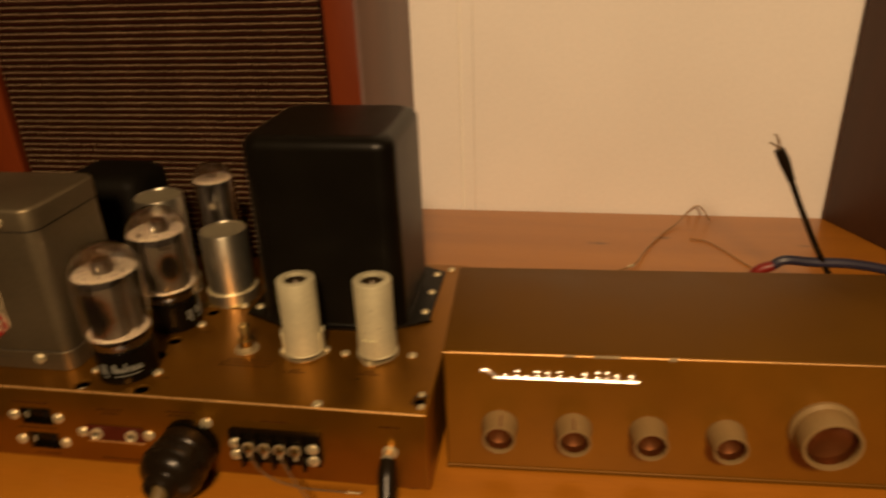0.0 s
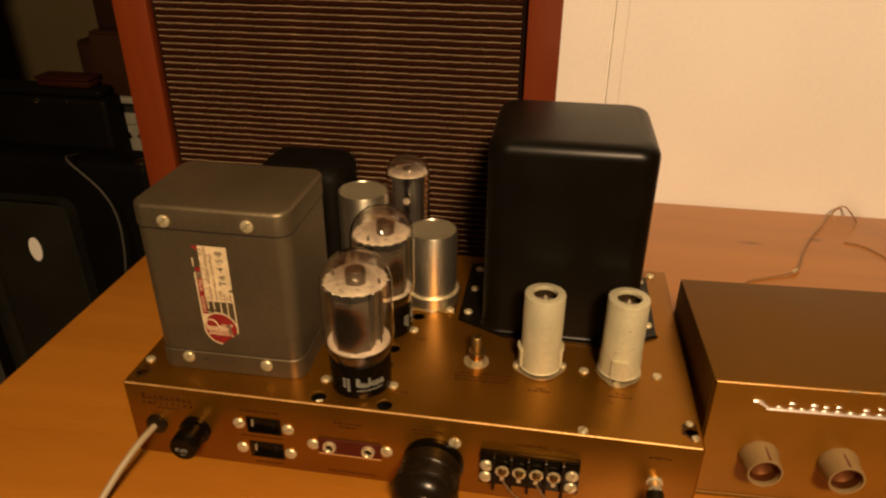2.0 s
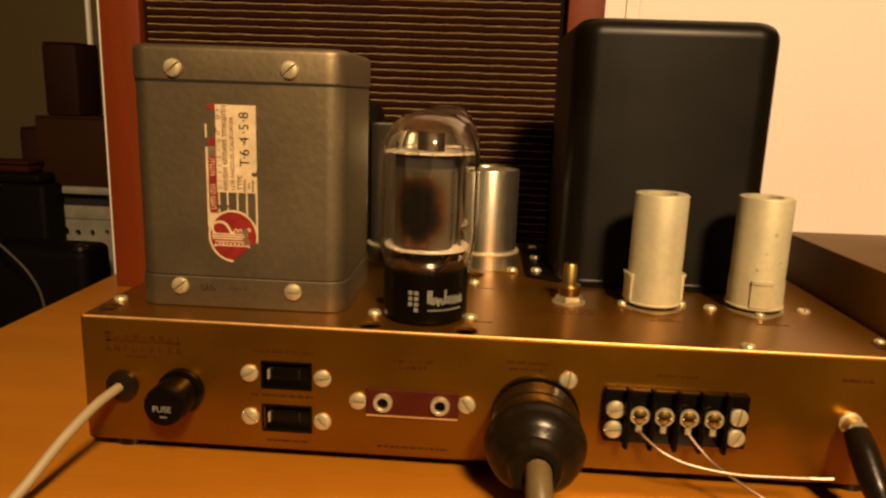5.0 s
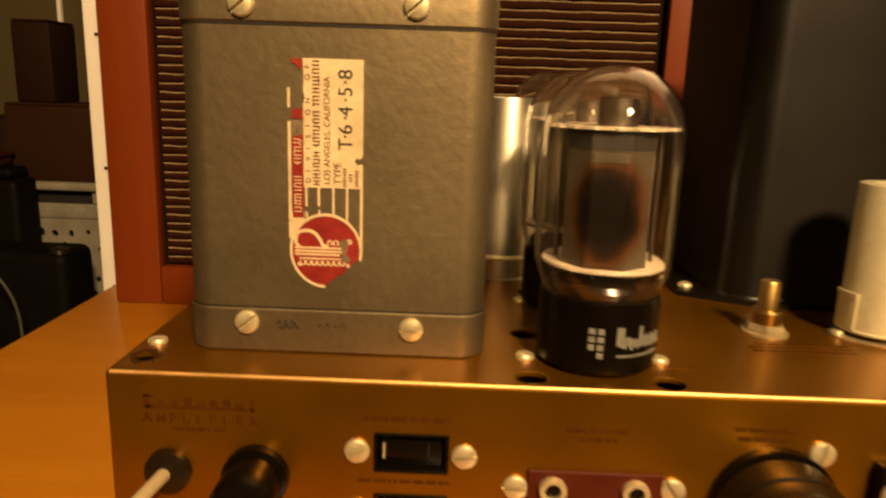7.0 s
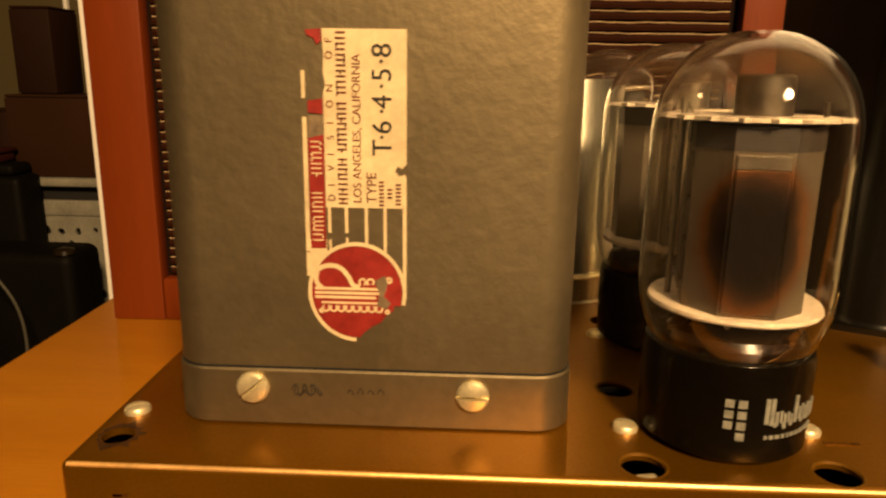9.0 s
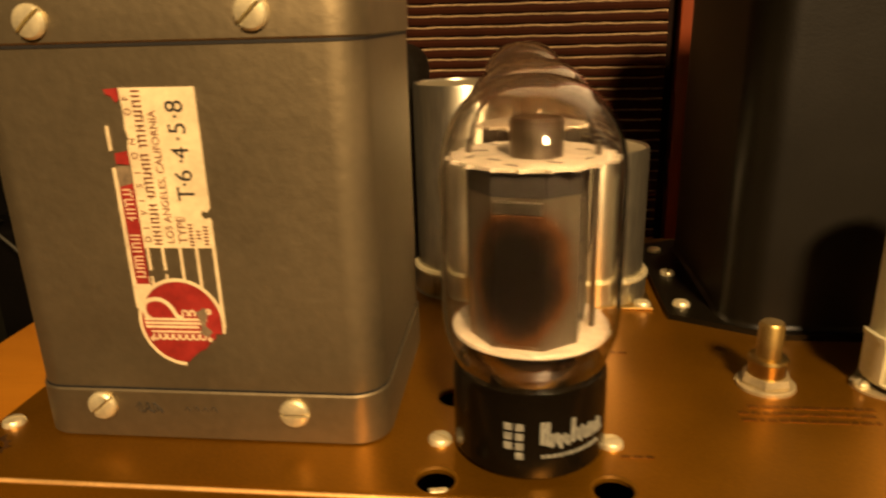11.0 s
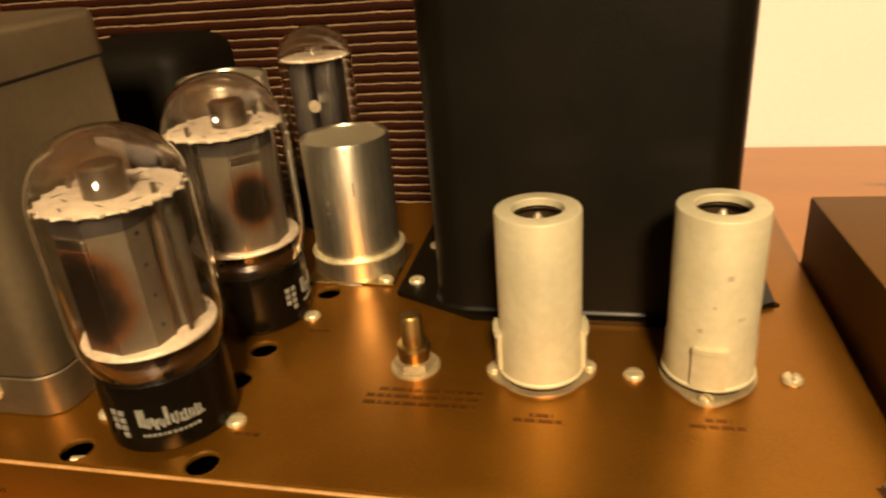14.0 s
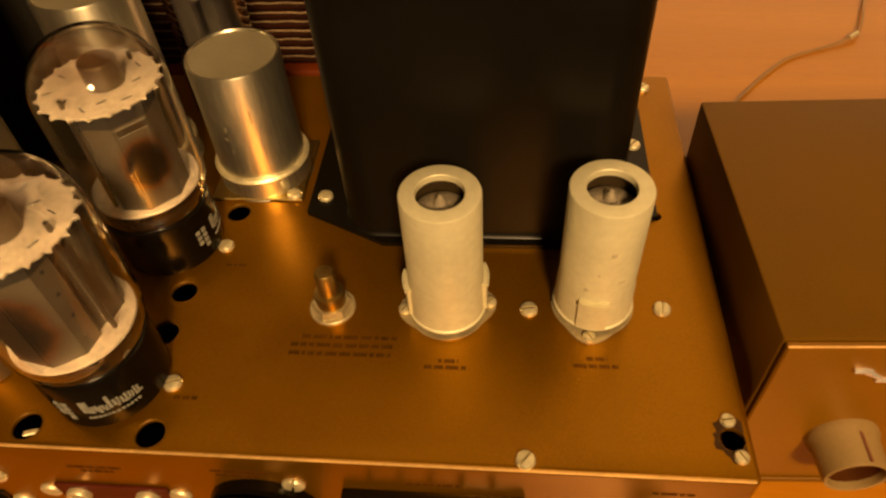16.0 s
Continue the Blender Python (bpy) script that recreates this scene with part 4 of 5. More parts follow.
# ---- tube shields ----
def tube_shield(m, marks):
    t = thing("tube_shield", "pale satin aluminium tube shield can on its flanged socket", "tube shield", m, "tube shields")
    H, r = 0.0493, 0.0111
    part("shield_can", lathe([(r + 0.0004, 0.0030), (r + 0.0003, 0.013), (r, 0.015), (r, H - 0.0007), (r - 0.0002, H - 0.0002), (r - 0.0006, H), (0.0068, H), (0.0066, H - 0.0002), (0.0066, H - 0.002), (0.0100, H - 0.0025), (0.0100, 0.0030), (r + 0.0004, 0.0030)], 48), SHIELD, t)
    ears = [(r * 1.12 * math.cos(a), r * 1.12 * math.sin(a)) for a in (math.pi / 2 + 2 * math.pi * i / 48 for i in range(48))]
    pts = []
    for x, y in ears:
        k = abs(x) / (r * 1.12)
        pts.append((x * (1 + 0.22 * max(0, k - 0.82) / 0.18), y))
    part("socket_flange", prism([(pts, 0), (pts, 0.0007)]), TIN, t, "thin dull socket flange")
    # solid dark ring that stands in for the shadow below the can
    part("gap_shade_ring", lathe([(0.0095, 0.0007), (r - 0.0003, 0.0007), (r - 0.0003, 0.0031), (0.0095, 0.0031), (0.0095, 0.0007)], 40), LINER_AND_SHADE, t, "shade under the can, put in as a dark ring")
    part("rolled_rim", lathe([(r + 0.0003, 0.0022), (r + 0.0008, 0.0024), (r + 0.0009, 0.0030), (r + 0.0004, 0.0034), (r + 0.0003, 0.0022)], 44), SHIELD, t)
    for a in (90, 270):
        for q in (0.0005, 0.0009, 0.0013):
            part("bayonet_pad", patch(r + q, a - 21 + 900 * (q - 0.0005), a + 21 - 900 * (q - 0.0005), 0.0035, 0.0150 - 0.15 * (q - 0.0005)), SHIELD, t)
        part("pad_rim", patch(r + 0.0018, a - 19.5, a + 19.5, 0.0138, 0.0152), SHIELD, t)
    part("inner_tube", lathe([(0.0088, 0.004), (0.0088, 0.0395), (0.0076, 0.0425), (0.0048, 0.0442), (0.0020, 0.0450), (0.0013, 0.0466), (0.0006, 0.0479), (0, 0.0482)], 28), FLASHED, t, "silvered glass tube inside")
    part("liner", lathe([(0.00975, 0.0032), (0.00975, H - 0.0032), (0.0072, H - 0.0028), (0.0071, H - 0.0030), (0.0094, H - 0.0036), (0.0094, 0.0032), (0.00975, 0.0032)], 40), LINER_AND_SHADE, t, "dark oxidised inside")
    if marks:
        for a, z, w, h in ((-78, 0.0340, 7, 0.0014), (-92, 0.0262, 4, 0.0008), (-60, 0.0225, 10, 0.0010), (-108, 0.0190, 6, 0.0012)):
            part("scuff", patch(r + 0.00006, a, a + w, z, z + h, 3), SHIELD_PATCH, t, "dull scuffed spot")
    for sx in (-1, 1):
        shared("screw", SCREW_SMALL, t, pose(sx * 0.0132, 0, 0.0007, 0, 0, 40))
    return t


tube_shield(pose(0.2265, 0.0522, TOP, 0, 0, 8), 0)
tube_shield(pose(0.2708, 0.0552, TOP, 0, 0, 82), 1)


# ---- vacuum tubes ----
def spiked(r, z, h, seed):
    """A mica disc with torn points on its rim."""
    rng, pts = random.Random(seed), []
    for i in range(100):
        a = 2 * math.pi * i / 100
        q = r * (1.03 if i % 5 == 0 else 0.955 + rng.uniform(-0.02, 0.012))
        pts.append((q * math.cos(a), q * math.sin(a)))
    return prism([(pts, z), (pts, z + h)])


def power_tube(m, label, plate, turn):
    t = thing("vacuum_tube", label, "vacuum tube", m, "power tubes")
    base = part("tube_base", lathe([(0, 0), (0.0150, 0), (0.0166, 0.0015), (0.0167, 0.0185), (0.0163, 0.0205), (0.0152, 0.0212), (0, 0.0212)], 56), BAKELITE, t, "glossy black base with white printing")
    outer = [(0.0156, 0.0205), (0.0164, 0.0222), (0.0173, 0.0246), (0.0184, 0.0285), (0.0188, 0.0330), (0.0187, 0.0618)]
    for k in range(1, 11):
        a = radians(9 * k)
        outer.append((0.0187 * math.cos(a) ** 0.80 if k < 10 else 0.0, 0.0618 + 0.0190 * math.sin(a)))
    inner = [(max(0.0, r - 0.0005), z if i < 6 else z - 0.0005) for i, (r, z) in enumerate(outer)]
    g = part("glass_envelope", lathe(outer + inner[::-1] + [outer[0]], 56), GLASS, t, "clear glass envelope, brown at the top", 60)
    g.visible_shadow = False
    dome = [(r - 0.0012, z - 0.0013) for r, z in outer[4:] if r > 0.002] + [(0, outer[-1][1] - 0.0014)]
    d = part("getter_deposit", lathe(dome, 40), GETTER, t, "brown getter deposit", 60)
    d.visible_shadow = False
    part("mica_disc", spiked(0.0168, 0.0648, 0.0007, 3), MICA, t, "white torn-edged mica disc")
    part("mica_disc", lathe([(0, 0.0283), (0.0165, 0.0283), (0.0167, 0.0287), (0.0165, 0.0293), (0, 0.0293)], 44), MICA, t, "plain lower mica disc")
    for k, (a, q) in enumerate(((-60, 0.0105), (-20, 0.012), (30, 0.011), (100, 0.012), (170, 0.011), (-100, 0.013), (-130, 0.010), (65, 0.0085), (135, 0.0135), (205, 0.0125))):
        part("slit", moved(box(-0.0014, 0.0014, -0.0002, 0.0002, 0.06545, 0.06560), pose(0, 0, 0, 0, 0, a) @ pose(q, 0, 0, 0, 0, 50 + 40 * k)), DARK, t)
    hull = [(-0.0108, 0.0085), (-0.0050, 0.0142), (0.0050, 0.0142), (0.0108, 0.0085), (0.0108, 0.0022), (0.0096, 0.0012), (0.0096, -0.0012), (0.0108, -0.0022), (0.0108, -0.0085), (0.0050, -0.0142), (-0.0050, -0.0142), (-0.0108, -0.0085), (-0.0108, -0.0022), (-0.0096, -0.0012), (-0.0096, 0.0012), (-0.0108, 0.0022)]
    anode = part("anode", prism([(hull, 0.0294), (hull, 0.0640)]), plate, t, "grey anode with a scorched oval", 25, pose(0, 0, 0, 0, 0, turn))
    part("anode_plate", box(-0.0046, 0.0046, 0.0140, 0.0146, 0.0300, 0.0590, 0.0003, 1), plate, anode)
    part("anode_plate", box(-0.0046, 0.0046, -0.0146, -0.0140, 0.0300, 0.0566, 0.0003, 1), plate, anode)
    part("weld_tab", box(-0.0046, 0.0046, -0.0147, -0.0141, 0.0565, 0.0592, 0.0003, 1), CUP, anode)
    # the mica's shade on the anode, painted as a dark shell
    part("shade_band", prism([([(x * 1.012, y * 1.012) for x, y in hull], z) for z in (0.0598, 0.0641)]), DARK_ANODE, anode, "shade under the mica, put in as a dark band")
    for sx in (-1, 1):
        for z in (0.034, 0.042, 0.050, 0.058):
            part("rivet_hole", moved(lathe([(0, 0), (0.0006, 0), (0.0006, 0.0002), (0, 0.0002)], 8), pose(sx * 0.0108, -0.0055, z, 0, 90 * sx, 0)), DARK, anode)
    for rx in (-0.0128, 0.0128):
        part("support_rod", moved(lathe([(0, 0.0265), (0.0006, 0.0265), (0.0006, 0.0682), (0, 0.0682)], 12), pose(rx, 0.0, 0)), CUP, t)
    part("getter_cup", moved(lathe([(0, 0), (0.0052, 0), (0.0052, 0.0006), (0.0052, 0.0068), (0.0047, 0.0073), (0, 0.0067)], 28), pose(0.001, -0.002, 0.0656)), CUP, t, "dull nickel getter cup")
    part("stem", lathe([(0, 0.0210), (0.0142, 0.0210), (0.0148, 0.0228), (0.0140, 0.0243), (0.0085, 0.0258), (0.0040, 0.0272), (0, 0.0274)], 32), STEM, t, "dark brown pinched glass stem")
    for k in range(6):
        a = radians(60 * k + 15)
        part("lead_wire", sweep([(0.0075 * math.cos(a), 0.0075 * math.sin(a), 0.0212), (0.0095 * math.cos(a), 0.0095 * math.sin(a), 0.0240), (0.0115 * math.cos(a), 0.0115 * math.sin(a), 0.0263)], 0.0005, 6, 4), BRIGHT, t)
    marks = []
    for i in range(2):
        for j in range(4):
            if not (i == 0 and j == 0):
                marks.append(patch(0.0169, -10 + 8 * i, -4.6 + 8 * i, 0.0060 + 0.0022 * j, 0.0075 + 0.0022 * j, 2))
    rng2 = random.Random(2)
    a = 15.0
    while a < 66:
        w = rng2.uniform(1.3, 3.2)
        top = 0.0146 if a < 19 or 36 < a < 39 else 0.0118 + rng2.uniform(-0.0008, 0.0006)
        marks.append(patch(0.0169, a, a + w, 0.0086 + rng2.uniform(-0.0003, 0.0010), top, 2))
        if rng2.random() > 0.35:
            marks.append(patch(0.0169, a + w, a + w + 2.2, 0.0088, 0.0097, 2))
        a += w + rng2.uniform(0.6, 1.3)
    a = 16.0
    while a < 64:
        w = rng2.uniform(2.0, 3.4)
        marks.append(patch(0.0169, a, a + w, 0.0064, 0.0071, 2))
        a += w + 1.4
    tagged(part("white_printing", join(*marks), WHITE_INK, base, "", 0), kind="stuff")
    return t


power_tube(pose(0.1302, 0.0226, TOP, 0, 0, -8), "clear glass power tube with a broadly scorched anode, in its socket", ANODE, -3)
power_tube(pose(0.1306, 0.0768, TOP, 0, 0, 68), "clear glass power tube with a small burnt spot inside", ANODE_SPOT, -22)


def rectifier(m):
    t = thing("vacuum_tube", "slim glass rectifier tube with dark anodes beside the grille", "vacuum tube", m)
    part("tube_base", lathe([(0, 0), (0.0150, 0), (0.0160, 0.001), (0.0160, 0.022), (0.0150, 0.023), (0, 0.023)], 40), BAKELITE, t)
    outer = [(0.0140, 0.0225), (0.0146, 0.0300), (0.0148, 0.0695)]
    for k in range(1, 9):
        a = radians(11.25 * k)
        outer.append((0.0148 * math.cos(a) ** 0.85 if k < 8 else 0.0, 0.0695 + 0.0128 * math.sin(a)))
    inner = [(max(0.0, r - 0.0006), z if i < 3 else z - 0.0006) for i, (r, z) in enumerate(outer)]
    part("glass_envelope", lathe(outer + inner[::-1] + [outer[0]], 44), GLASS, t, "", 60).visible_shadow = False
    dome = [(r - 0.0012, z - 0.0013) for r, z in outer[3:] if r > 0.002] + [(0, outer[-1][1] - 0.0014)]
    part("getter_deposit", lathe(dome, 32), GETTER_DARK, t, "brown getter deposit", 60).visible_shadow = False
    part("mica_disc", spiked(0.0132, 0.0700, 0.0007, 5), MICA, t, "pale torn-edged mica disc")
    for sx in (-1, 1):
        part("anode", prism([(outline(0.0092, 0.0156, 0.003, 4, sx * 0.0052, 0), z) for z in (0.030, 0.0690)]), DARK_ANODE, t, "dark blackened anode")
    part("getter_ring", moved(lathe([(0.0024, 0.0012), (0.0034, 0.0014), (0.0036, 0.0022), (0.0026, 0.0024), (0.0024, 0.0012)], 20), pose(0, 0, 0.0712)), CUP, t)
    part("disc_mark", moved(lathe([(0, 0), (0.0026, 0), (0.0026, 0.0003), (0, 0.0003)], 20), pose(0.0004, -0.0079, 0.0520, 90)), DISC_MARK, t, "dull round getter disc")
    return t


rectifier(pose(0.1290, 0.1585, TOP))

# ---- plugs and cables in front ----
plug = thing("octal_plug_cable", "black rubber octal plug with olive cable", "plug")
part("plug_body", moved(lathe([(0, 0.0036), (0.0150, 0.0036), (0.0162, 0.0045), (0.0164, 0.012), (0.0158, 0.0128), (0.0158, 0.0136), (0.0170, 0.0146), (0.0174, 0.0200), (0.0172, 0.0235), (0.0158, 0.0272), (0.0128, 0.0300), (0.0100, 0.0310), (0.0094, 0.0318), (0.0092, 0.0352), (0.0084, 0.0366), (0.0062, 0.0368), (0.0056, 0.0352), (0, 0.0350)], 44), pose(0.1745, 0, 0.0262, 94, 0, -3)), RUBBER, plug)
part("rib", moved(lathe([(0.0168, 0.0195), (0.0176, 0.0205), (0.0178, 0.0215), (0.0172, 0.0225), (0.0168, 0.0195)], 40), pose(0.1745, 0, 0.0262, 94, 0, -3)), RUBBER, plug)
part("cable", sweep([(0.1736, -0.032, 0.0245), (0.1738, -0.0405, 0.0190), (0.1748, -0.0475, 0.0100), (0.1756, -0.0565, 0.0030), (0.1762, -0.0580, -0.0150), (0.1765, -0.0580, -0.0600)], 0.0045, 14), GREEN_CORD, plug)

lead = thing("phono_lead", "black moulded phono plug and thin black lead", "cable")
part("plug_shell", sweep([(0.2888, -0.0030, 0.0311), (0.2888, -0.0050, 0.0306), (0.2889, -0.0070, 0.0296)], [0.0027, 0.0028, 0.0027], 16, 4), DISC_MARK, lead)
part("strain_relief", sweep([(0.2888, -0.0050, 0.0298), (0.2892, -0.0110, 0.0250), (0.2905, -0.0195, 0.0160), (0.2925, -0.0270, 0.0062)], [0.0042, 0.0050, 0.0048, 0.0028], 16), RUBBER, lead)
part("cable", sweep([(0.2924, -0.0265, 0.0068), (0.2935, -0.034, 0.0024), (0.2960, -0.040, 0.0018), (0.2990, -0.047, 0.0018)], 0.0018, 10), RUBBER, lead)

wires = thing("speaker_wires", "pair of thin clear-insulated wires from the terminals", "wire")
part("wire", sweep([(0.2116, -0.0068, 0.0262), (0.2145, -0.0090, 0.0238), (0.2200, -0.0120, 0.0205), (0.2289, -0.0145, 0.0178), (0.2443, -0.0168, 0.0165), (0.2614, -0.0176, 0.0170), (0.2690, -0.0180, 0.0174)], 0.00055, 8), CLEAR_WIRE, wires)
part("wire", sweep([(0.2292, -0.0068, 0.0262), (0.2325, -0.0092, 0.0225), (0.2376, -0.0128, 0.0180), (0.2448, -0.0185, 0.0145), (0.2540, -0.0235, 0.0105), (0.2640, -0.0275, 0.0050), (0.2730, -0.0300, 0.0012)], 0.00055, 8), CLEAR_WIRE, wires)
part("bare_end", sweep([(0.2688, -0.0180, 0.0174), (0.2730, -0.0182, 0.0176), (0.2765, -0.0184, 0.0180)], 0.0005, 6), NICKEL, wires)
part("bare_end", sweep([(0.2730, -0.0300, 0.0012), (0.2765, -0.0308, 0.0014), (0.2795, -0.0302, 0.0010)], 0.0006, 6), NICKEL, wires)

# ---- the preamplifier ----
PRE = pose(0.3147, 0.0275, 0, 0, 0, 2.4)
pre = thing("preamplifier", "copper-brown control preamplifier with five tan knobs", "preamplifier", PRE)
PW, PD, PH = 0.325, 0.1005, 0.0792
part("cover", box(0.0, PW, 0.0008, PD, 0.0012, PH, 0.0010, 2), COVER, pre, "matt brown sheet-metal cover")
panel = part("front_panel", box(0.0008, PW - 0.0008, -0.0012, 0.0008, 0.0004, PH - 0.0007, 0.0005, 1), PANEL_COPPER, pre, "copper enamelled front panel")
part("lip_edge", sweep([(0.0008, -0.0010, PH - 0.0007), (PW / 2, -0.0010, PH - 0.0007), (PW - 0.0008, -0.0010, PH - 0.0007)], 0.00030, 8, 3), COPPER_EDGE, pre, "thin pale line along the panel lip")
part("bottom_rail", box(0.0, PW, -0.0022, 0.0, 0.0002, 0.0030, 0.0004, 1), COVER, pre)


def knob(x, z, r, length, line):
    k = part("knob", moved(lathe([(0, 0), (r * 1.10, 0), (r * 1.10, 0.002), (r * 1.0, 0.004), (r * 0.97, length), (r * 0.94, length + 0.0007), (r * 0.85, length + 0.0006), (r * 0.82, length - 0.0010), (r * 0.80, length - 0.008), (0, length - 0.0096)], 40), pose(x, -0.0012, z, 90)), KNOB, pre, "tan moulded knob with dished brown face")
    part("knob_face", moved(lathe([(0, length - 0.0092), (r * 0.30, length - 0.0088), (r * 0.76, length - 0.0060), (r * 0.808, length - 0.0016), (r * 0.812, length - 0.0016), (r * 0.79, length - 0.0078), (0, length - 0.0095)], 32), pose(x, -0.0012, z, 90)), KNOB_FACE, k)
    if line is not None:
        part("pointer_line", moved(box(-0.0004, 0.0004, r * 0.99, r * 1.02, 0.003, length), pose(x, -0.0012, z, 90) @ pose(0, 0, 0, 0, 0, line)), LABEL_BROWN, k)


for n, kx in enumerate((0.0305, 0.0707, 0.1107, 0.1512)):
    knob(kx, 0.0318, 0.0093, 0.0128, (-6, 2, None, None)[n])
knob(0.1990, 0.0390, 0.0155, 0.0150, None)
# raised bright emblem, a plain squiggle of rounded strokes
rng = random.Random(11)


def stroke_bit(points, q):
    return sweep([(x, -0.0016, z) for x, z in points], q, 8, 3)


bits = [stroke_bit([(0.0205, 0.0684), (0.0228, 0.0685), (0.0252, 0.0678)], 0.0010), stroke_bit([(0.0236, 0.0676), (0.0262, 0.0664), (0.0278, 0.0652), (0.0290, 0.0642)], 0.0008),
        stroke_bit([(0.0275, 0.0640), (0.0650, 0.0639), (0.1035, 0.0638)], 0.0009)]
x = 0.0315
while x < 0.1010:
    w = rng.uniform(0.0030, 0.0052)
    bits.append(stroke_bit([(x, 0.0645), (x + w * 0.5, 0.0655 + rng.uniform(0, 0.0006)), (x + w, 0.0645)], 0.0007))
    if rng.random() < 0.7:
        z = rng.uniform(0.0672, 0.0690)
        bits.append(stroke_bit([(x + w * 0.2, z), (x + w * 0.5, z + 0.0003), (x + w * 0.8, z)], 0.0006))
    if rng.random() < 0.4:
        bits.append(stroke_bit([(x + w * 0.5, 0.0650), (x + w * 0.6, 0.0668), (x + w * 0.65, 0.0688)], 0.0006))
    x += w + rng.uniform(0.0010, 0.0030)
part("emblem", join(*bits), EMBLEM, pre, "bright raised script emblem")
for x0, x1, z0, z1 in ((0.0640, 0.0700, 0.0775, 0.0783), (0.0795, 0.0925, 0.0772, 0.0785), (0.1175, 0.1215, 0.0765, 0.0785)):
    part("scuff", box(x0, x1, -0.0015, -0.0011, z0 + 0.0008, z1 + 0.0008), NICKEL, pre, "chipped bright metal")

# ---- loudspeaker behind the amplifier ----
SPK = pose(-0.1105, 0.2290, 0, 0, 0, 0)
spk = thing("loudspeaker", "red mahogany loudspeaker cabinet with slatted brown grille", "loudspeaker", SPK)
SW, SD, SH = 0.3340, 0.199, 0.470
part("cabinet", box(0.0005, SW - 0.0005, 0.0105, SD, 0, SH, 0.0015), FRAME_SIDE, spk, "brown walnut cabinet")
part("stile", box(0, 0.0275, 0, 0.0103, 0, SH, 0.0012), FRAME, spk)
part("stile", box(SW - 0.0235, SW, 0, 0.0103, 0, SH, 0.0012), FRAME, spk)
part("rail", box(0.0277, SW - 0.0237, 0.0003, 0.0103, 0, 0.0228, 0.0012), FRAME, spk)
part("rail", box(0.0277, SW - 0.0237, 0.0003, 0.0103, SH - 0.03, SH, 0.0012), FRAME, spk)
part("grille_cloth", box(0.0277, SW - 0.0237, 0.0085, 0.0102, 0.0230, SH - 0.0302), CLOTH, spk, "black grille cloth")

# ---- second dark cabinet at the wall ----
cab = thing("dark_cabinet", "dark walnut cabinet standing against the wall", "cabinet", pose(0.6400, 0.4240, 0, 0, 0, 114))
part("side_panel", box(-0.26, 0.0, -0.012, 0.0, 0.0, 0.52, 0.0015), DARK_WOOD, cab)
part("body", box(-0.258, -0.002, -0.24, -0.0122, 0.002, 0.518, 0.002), DARK_WOOD, cab)

# ---- cables behind the preamplifier ----
stub = thing("upright_lead", "stiff black lead with stripped bare end standing up", "cable")
part("cable", sweep([(0.655, 0.2280, 0.0026), (0.6103, 0.2310, 0.0030), (0.5883, 0.2305, 0.0200), (0.5704, 0.2300, 0.0481), (0.5536, 0.2300, 0.0800), (0.5388, 0.2300, 0.1110)], 0.0022, 10), RUBBER, stub)
part("boot", sweep([(0.5403, 0.2300, 0.1080), (0.5333, 0.2300, 0.1220), (0.5283, 0.2300, 0.1310)], [0.0026, 0.0040, 0.0036], 12), RUBBER, stub)
for dx, dy, tip in ((0.0, 0.0004, 0.1420), (0.0014, -0.0003, 0.1385), (-0.0012, -0.0006, 0.1362)):
    part("bare_wire", sweep([(0.5292 + dx * 0.4, 0.2300 + dy, 0.1300), (0.5262 + dx, 0.2302 + dy, 0.0050 + tip * 0.95), (0.5240 + dx * 2.2, 0.2300 + dy, tip)], 0.0007, 6), BRASS, stub)
loop = thing("loose_wire", "thin kinked brown wire lying on the table", "wire")
part("wire", sweep([(0.3520, 0.2200, 0.0012), (0.3680, 0.2400, 0.0012), (0.3850, 0.2600, 0.0012), (0.4010, 0.2750, 0.0012), (0.4220, 0.2850, 0.0012), (0.4400, 0.2950, 0.0020), (0.4490, 0.3100, 0.0030), (0.4560, 0.3300, 0.0022), (0.4660, 0.3520, 0.0012), (0.4780, 0.3750, 0.0012), (0.4930, 0.3970, 0.0020), (0.5080, 0.4180, 0.0080), (0.5170, 0.4230, 0.0120), (0.5230, 0.4180, 0.0080), (0.5280, 0.4100, 0.0012)], 0.0008, 8), WIRE, loop)
part("bare_tip", sweep([(0.4372, 0.2932, 0.0022), (0.4425, 0.2972, 0.0026)], 0.0014, 8), NICKEL, loop)
thin = thing("thin_brown_wire", "thin dark wire lying across the table", "wire")
part("wire", sweep([(0.5020, 0.3640, 0.0007), (0.5160, 0.3590, 0.0007), (0.5270, 0.3420, 0.0007), (0.5370, 0.3200, 0.0007), (0.5490, 0.2960, 0.0007)], 0.0005, 6), WIRE, thin)
blue = thing("blue_lead", "arched dark blue lead with a red plug", "cable")
part("cable", sweep([(0.5370, 0.2300, 0.0385), (0.5460, 0.2300, 0.0440), (0.5660, 0.2310, 0.0425), (0.5960, 0.2320, 0.0415), (0.6300, 0.2330, 0.0340), (0.6700, 0.2350, 0.0120), (0.7000, 0.2360, 0.0040), (0.7500, 0.2360, 0.0040)], 0.0038, 10), BLUE, blue)
part("plug", sweep([(0.5180, 0.2300, 0.0040), (0.5210, 0.2300, 0.0200), (0.5280, 0.2300, 0.0340), (0.5380, 0.2300, 0.0390)], [0.0036, 0.0040, 0.0044, 0.0042], 12), RED_CABLE, blue)

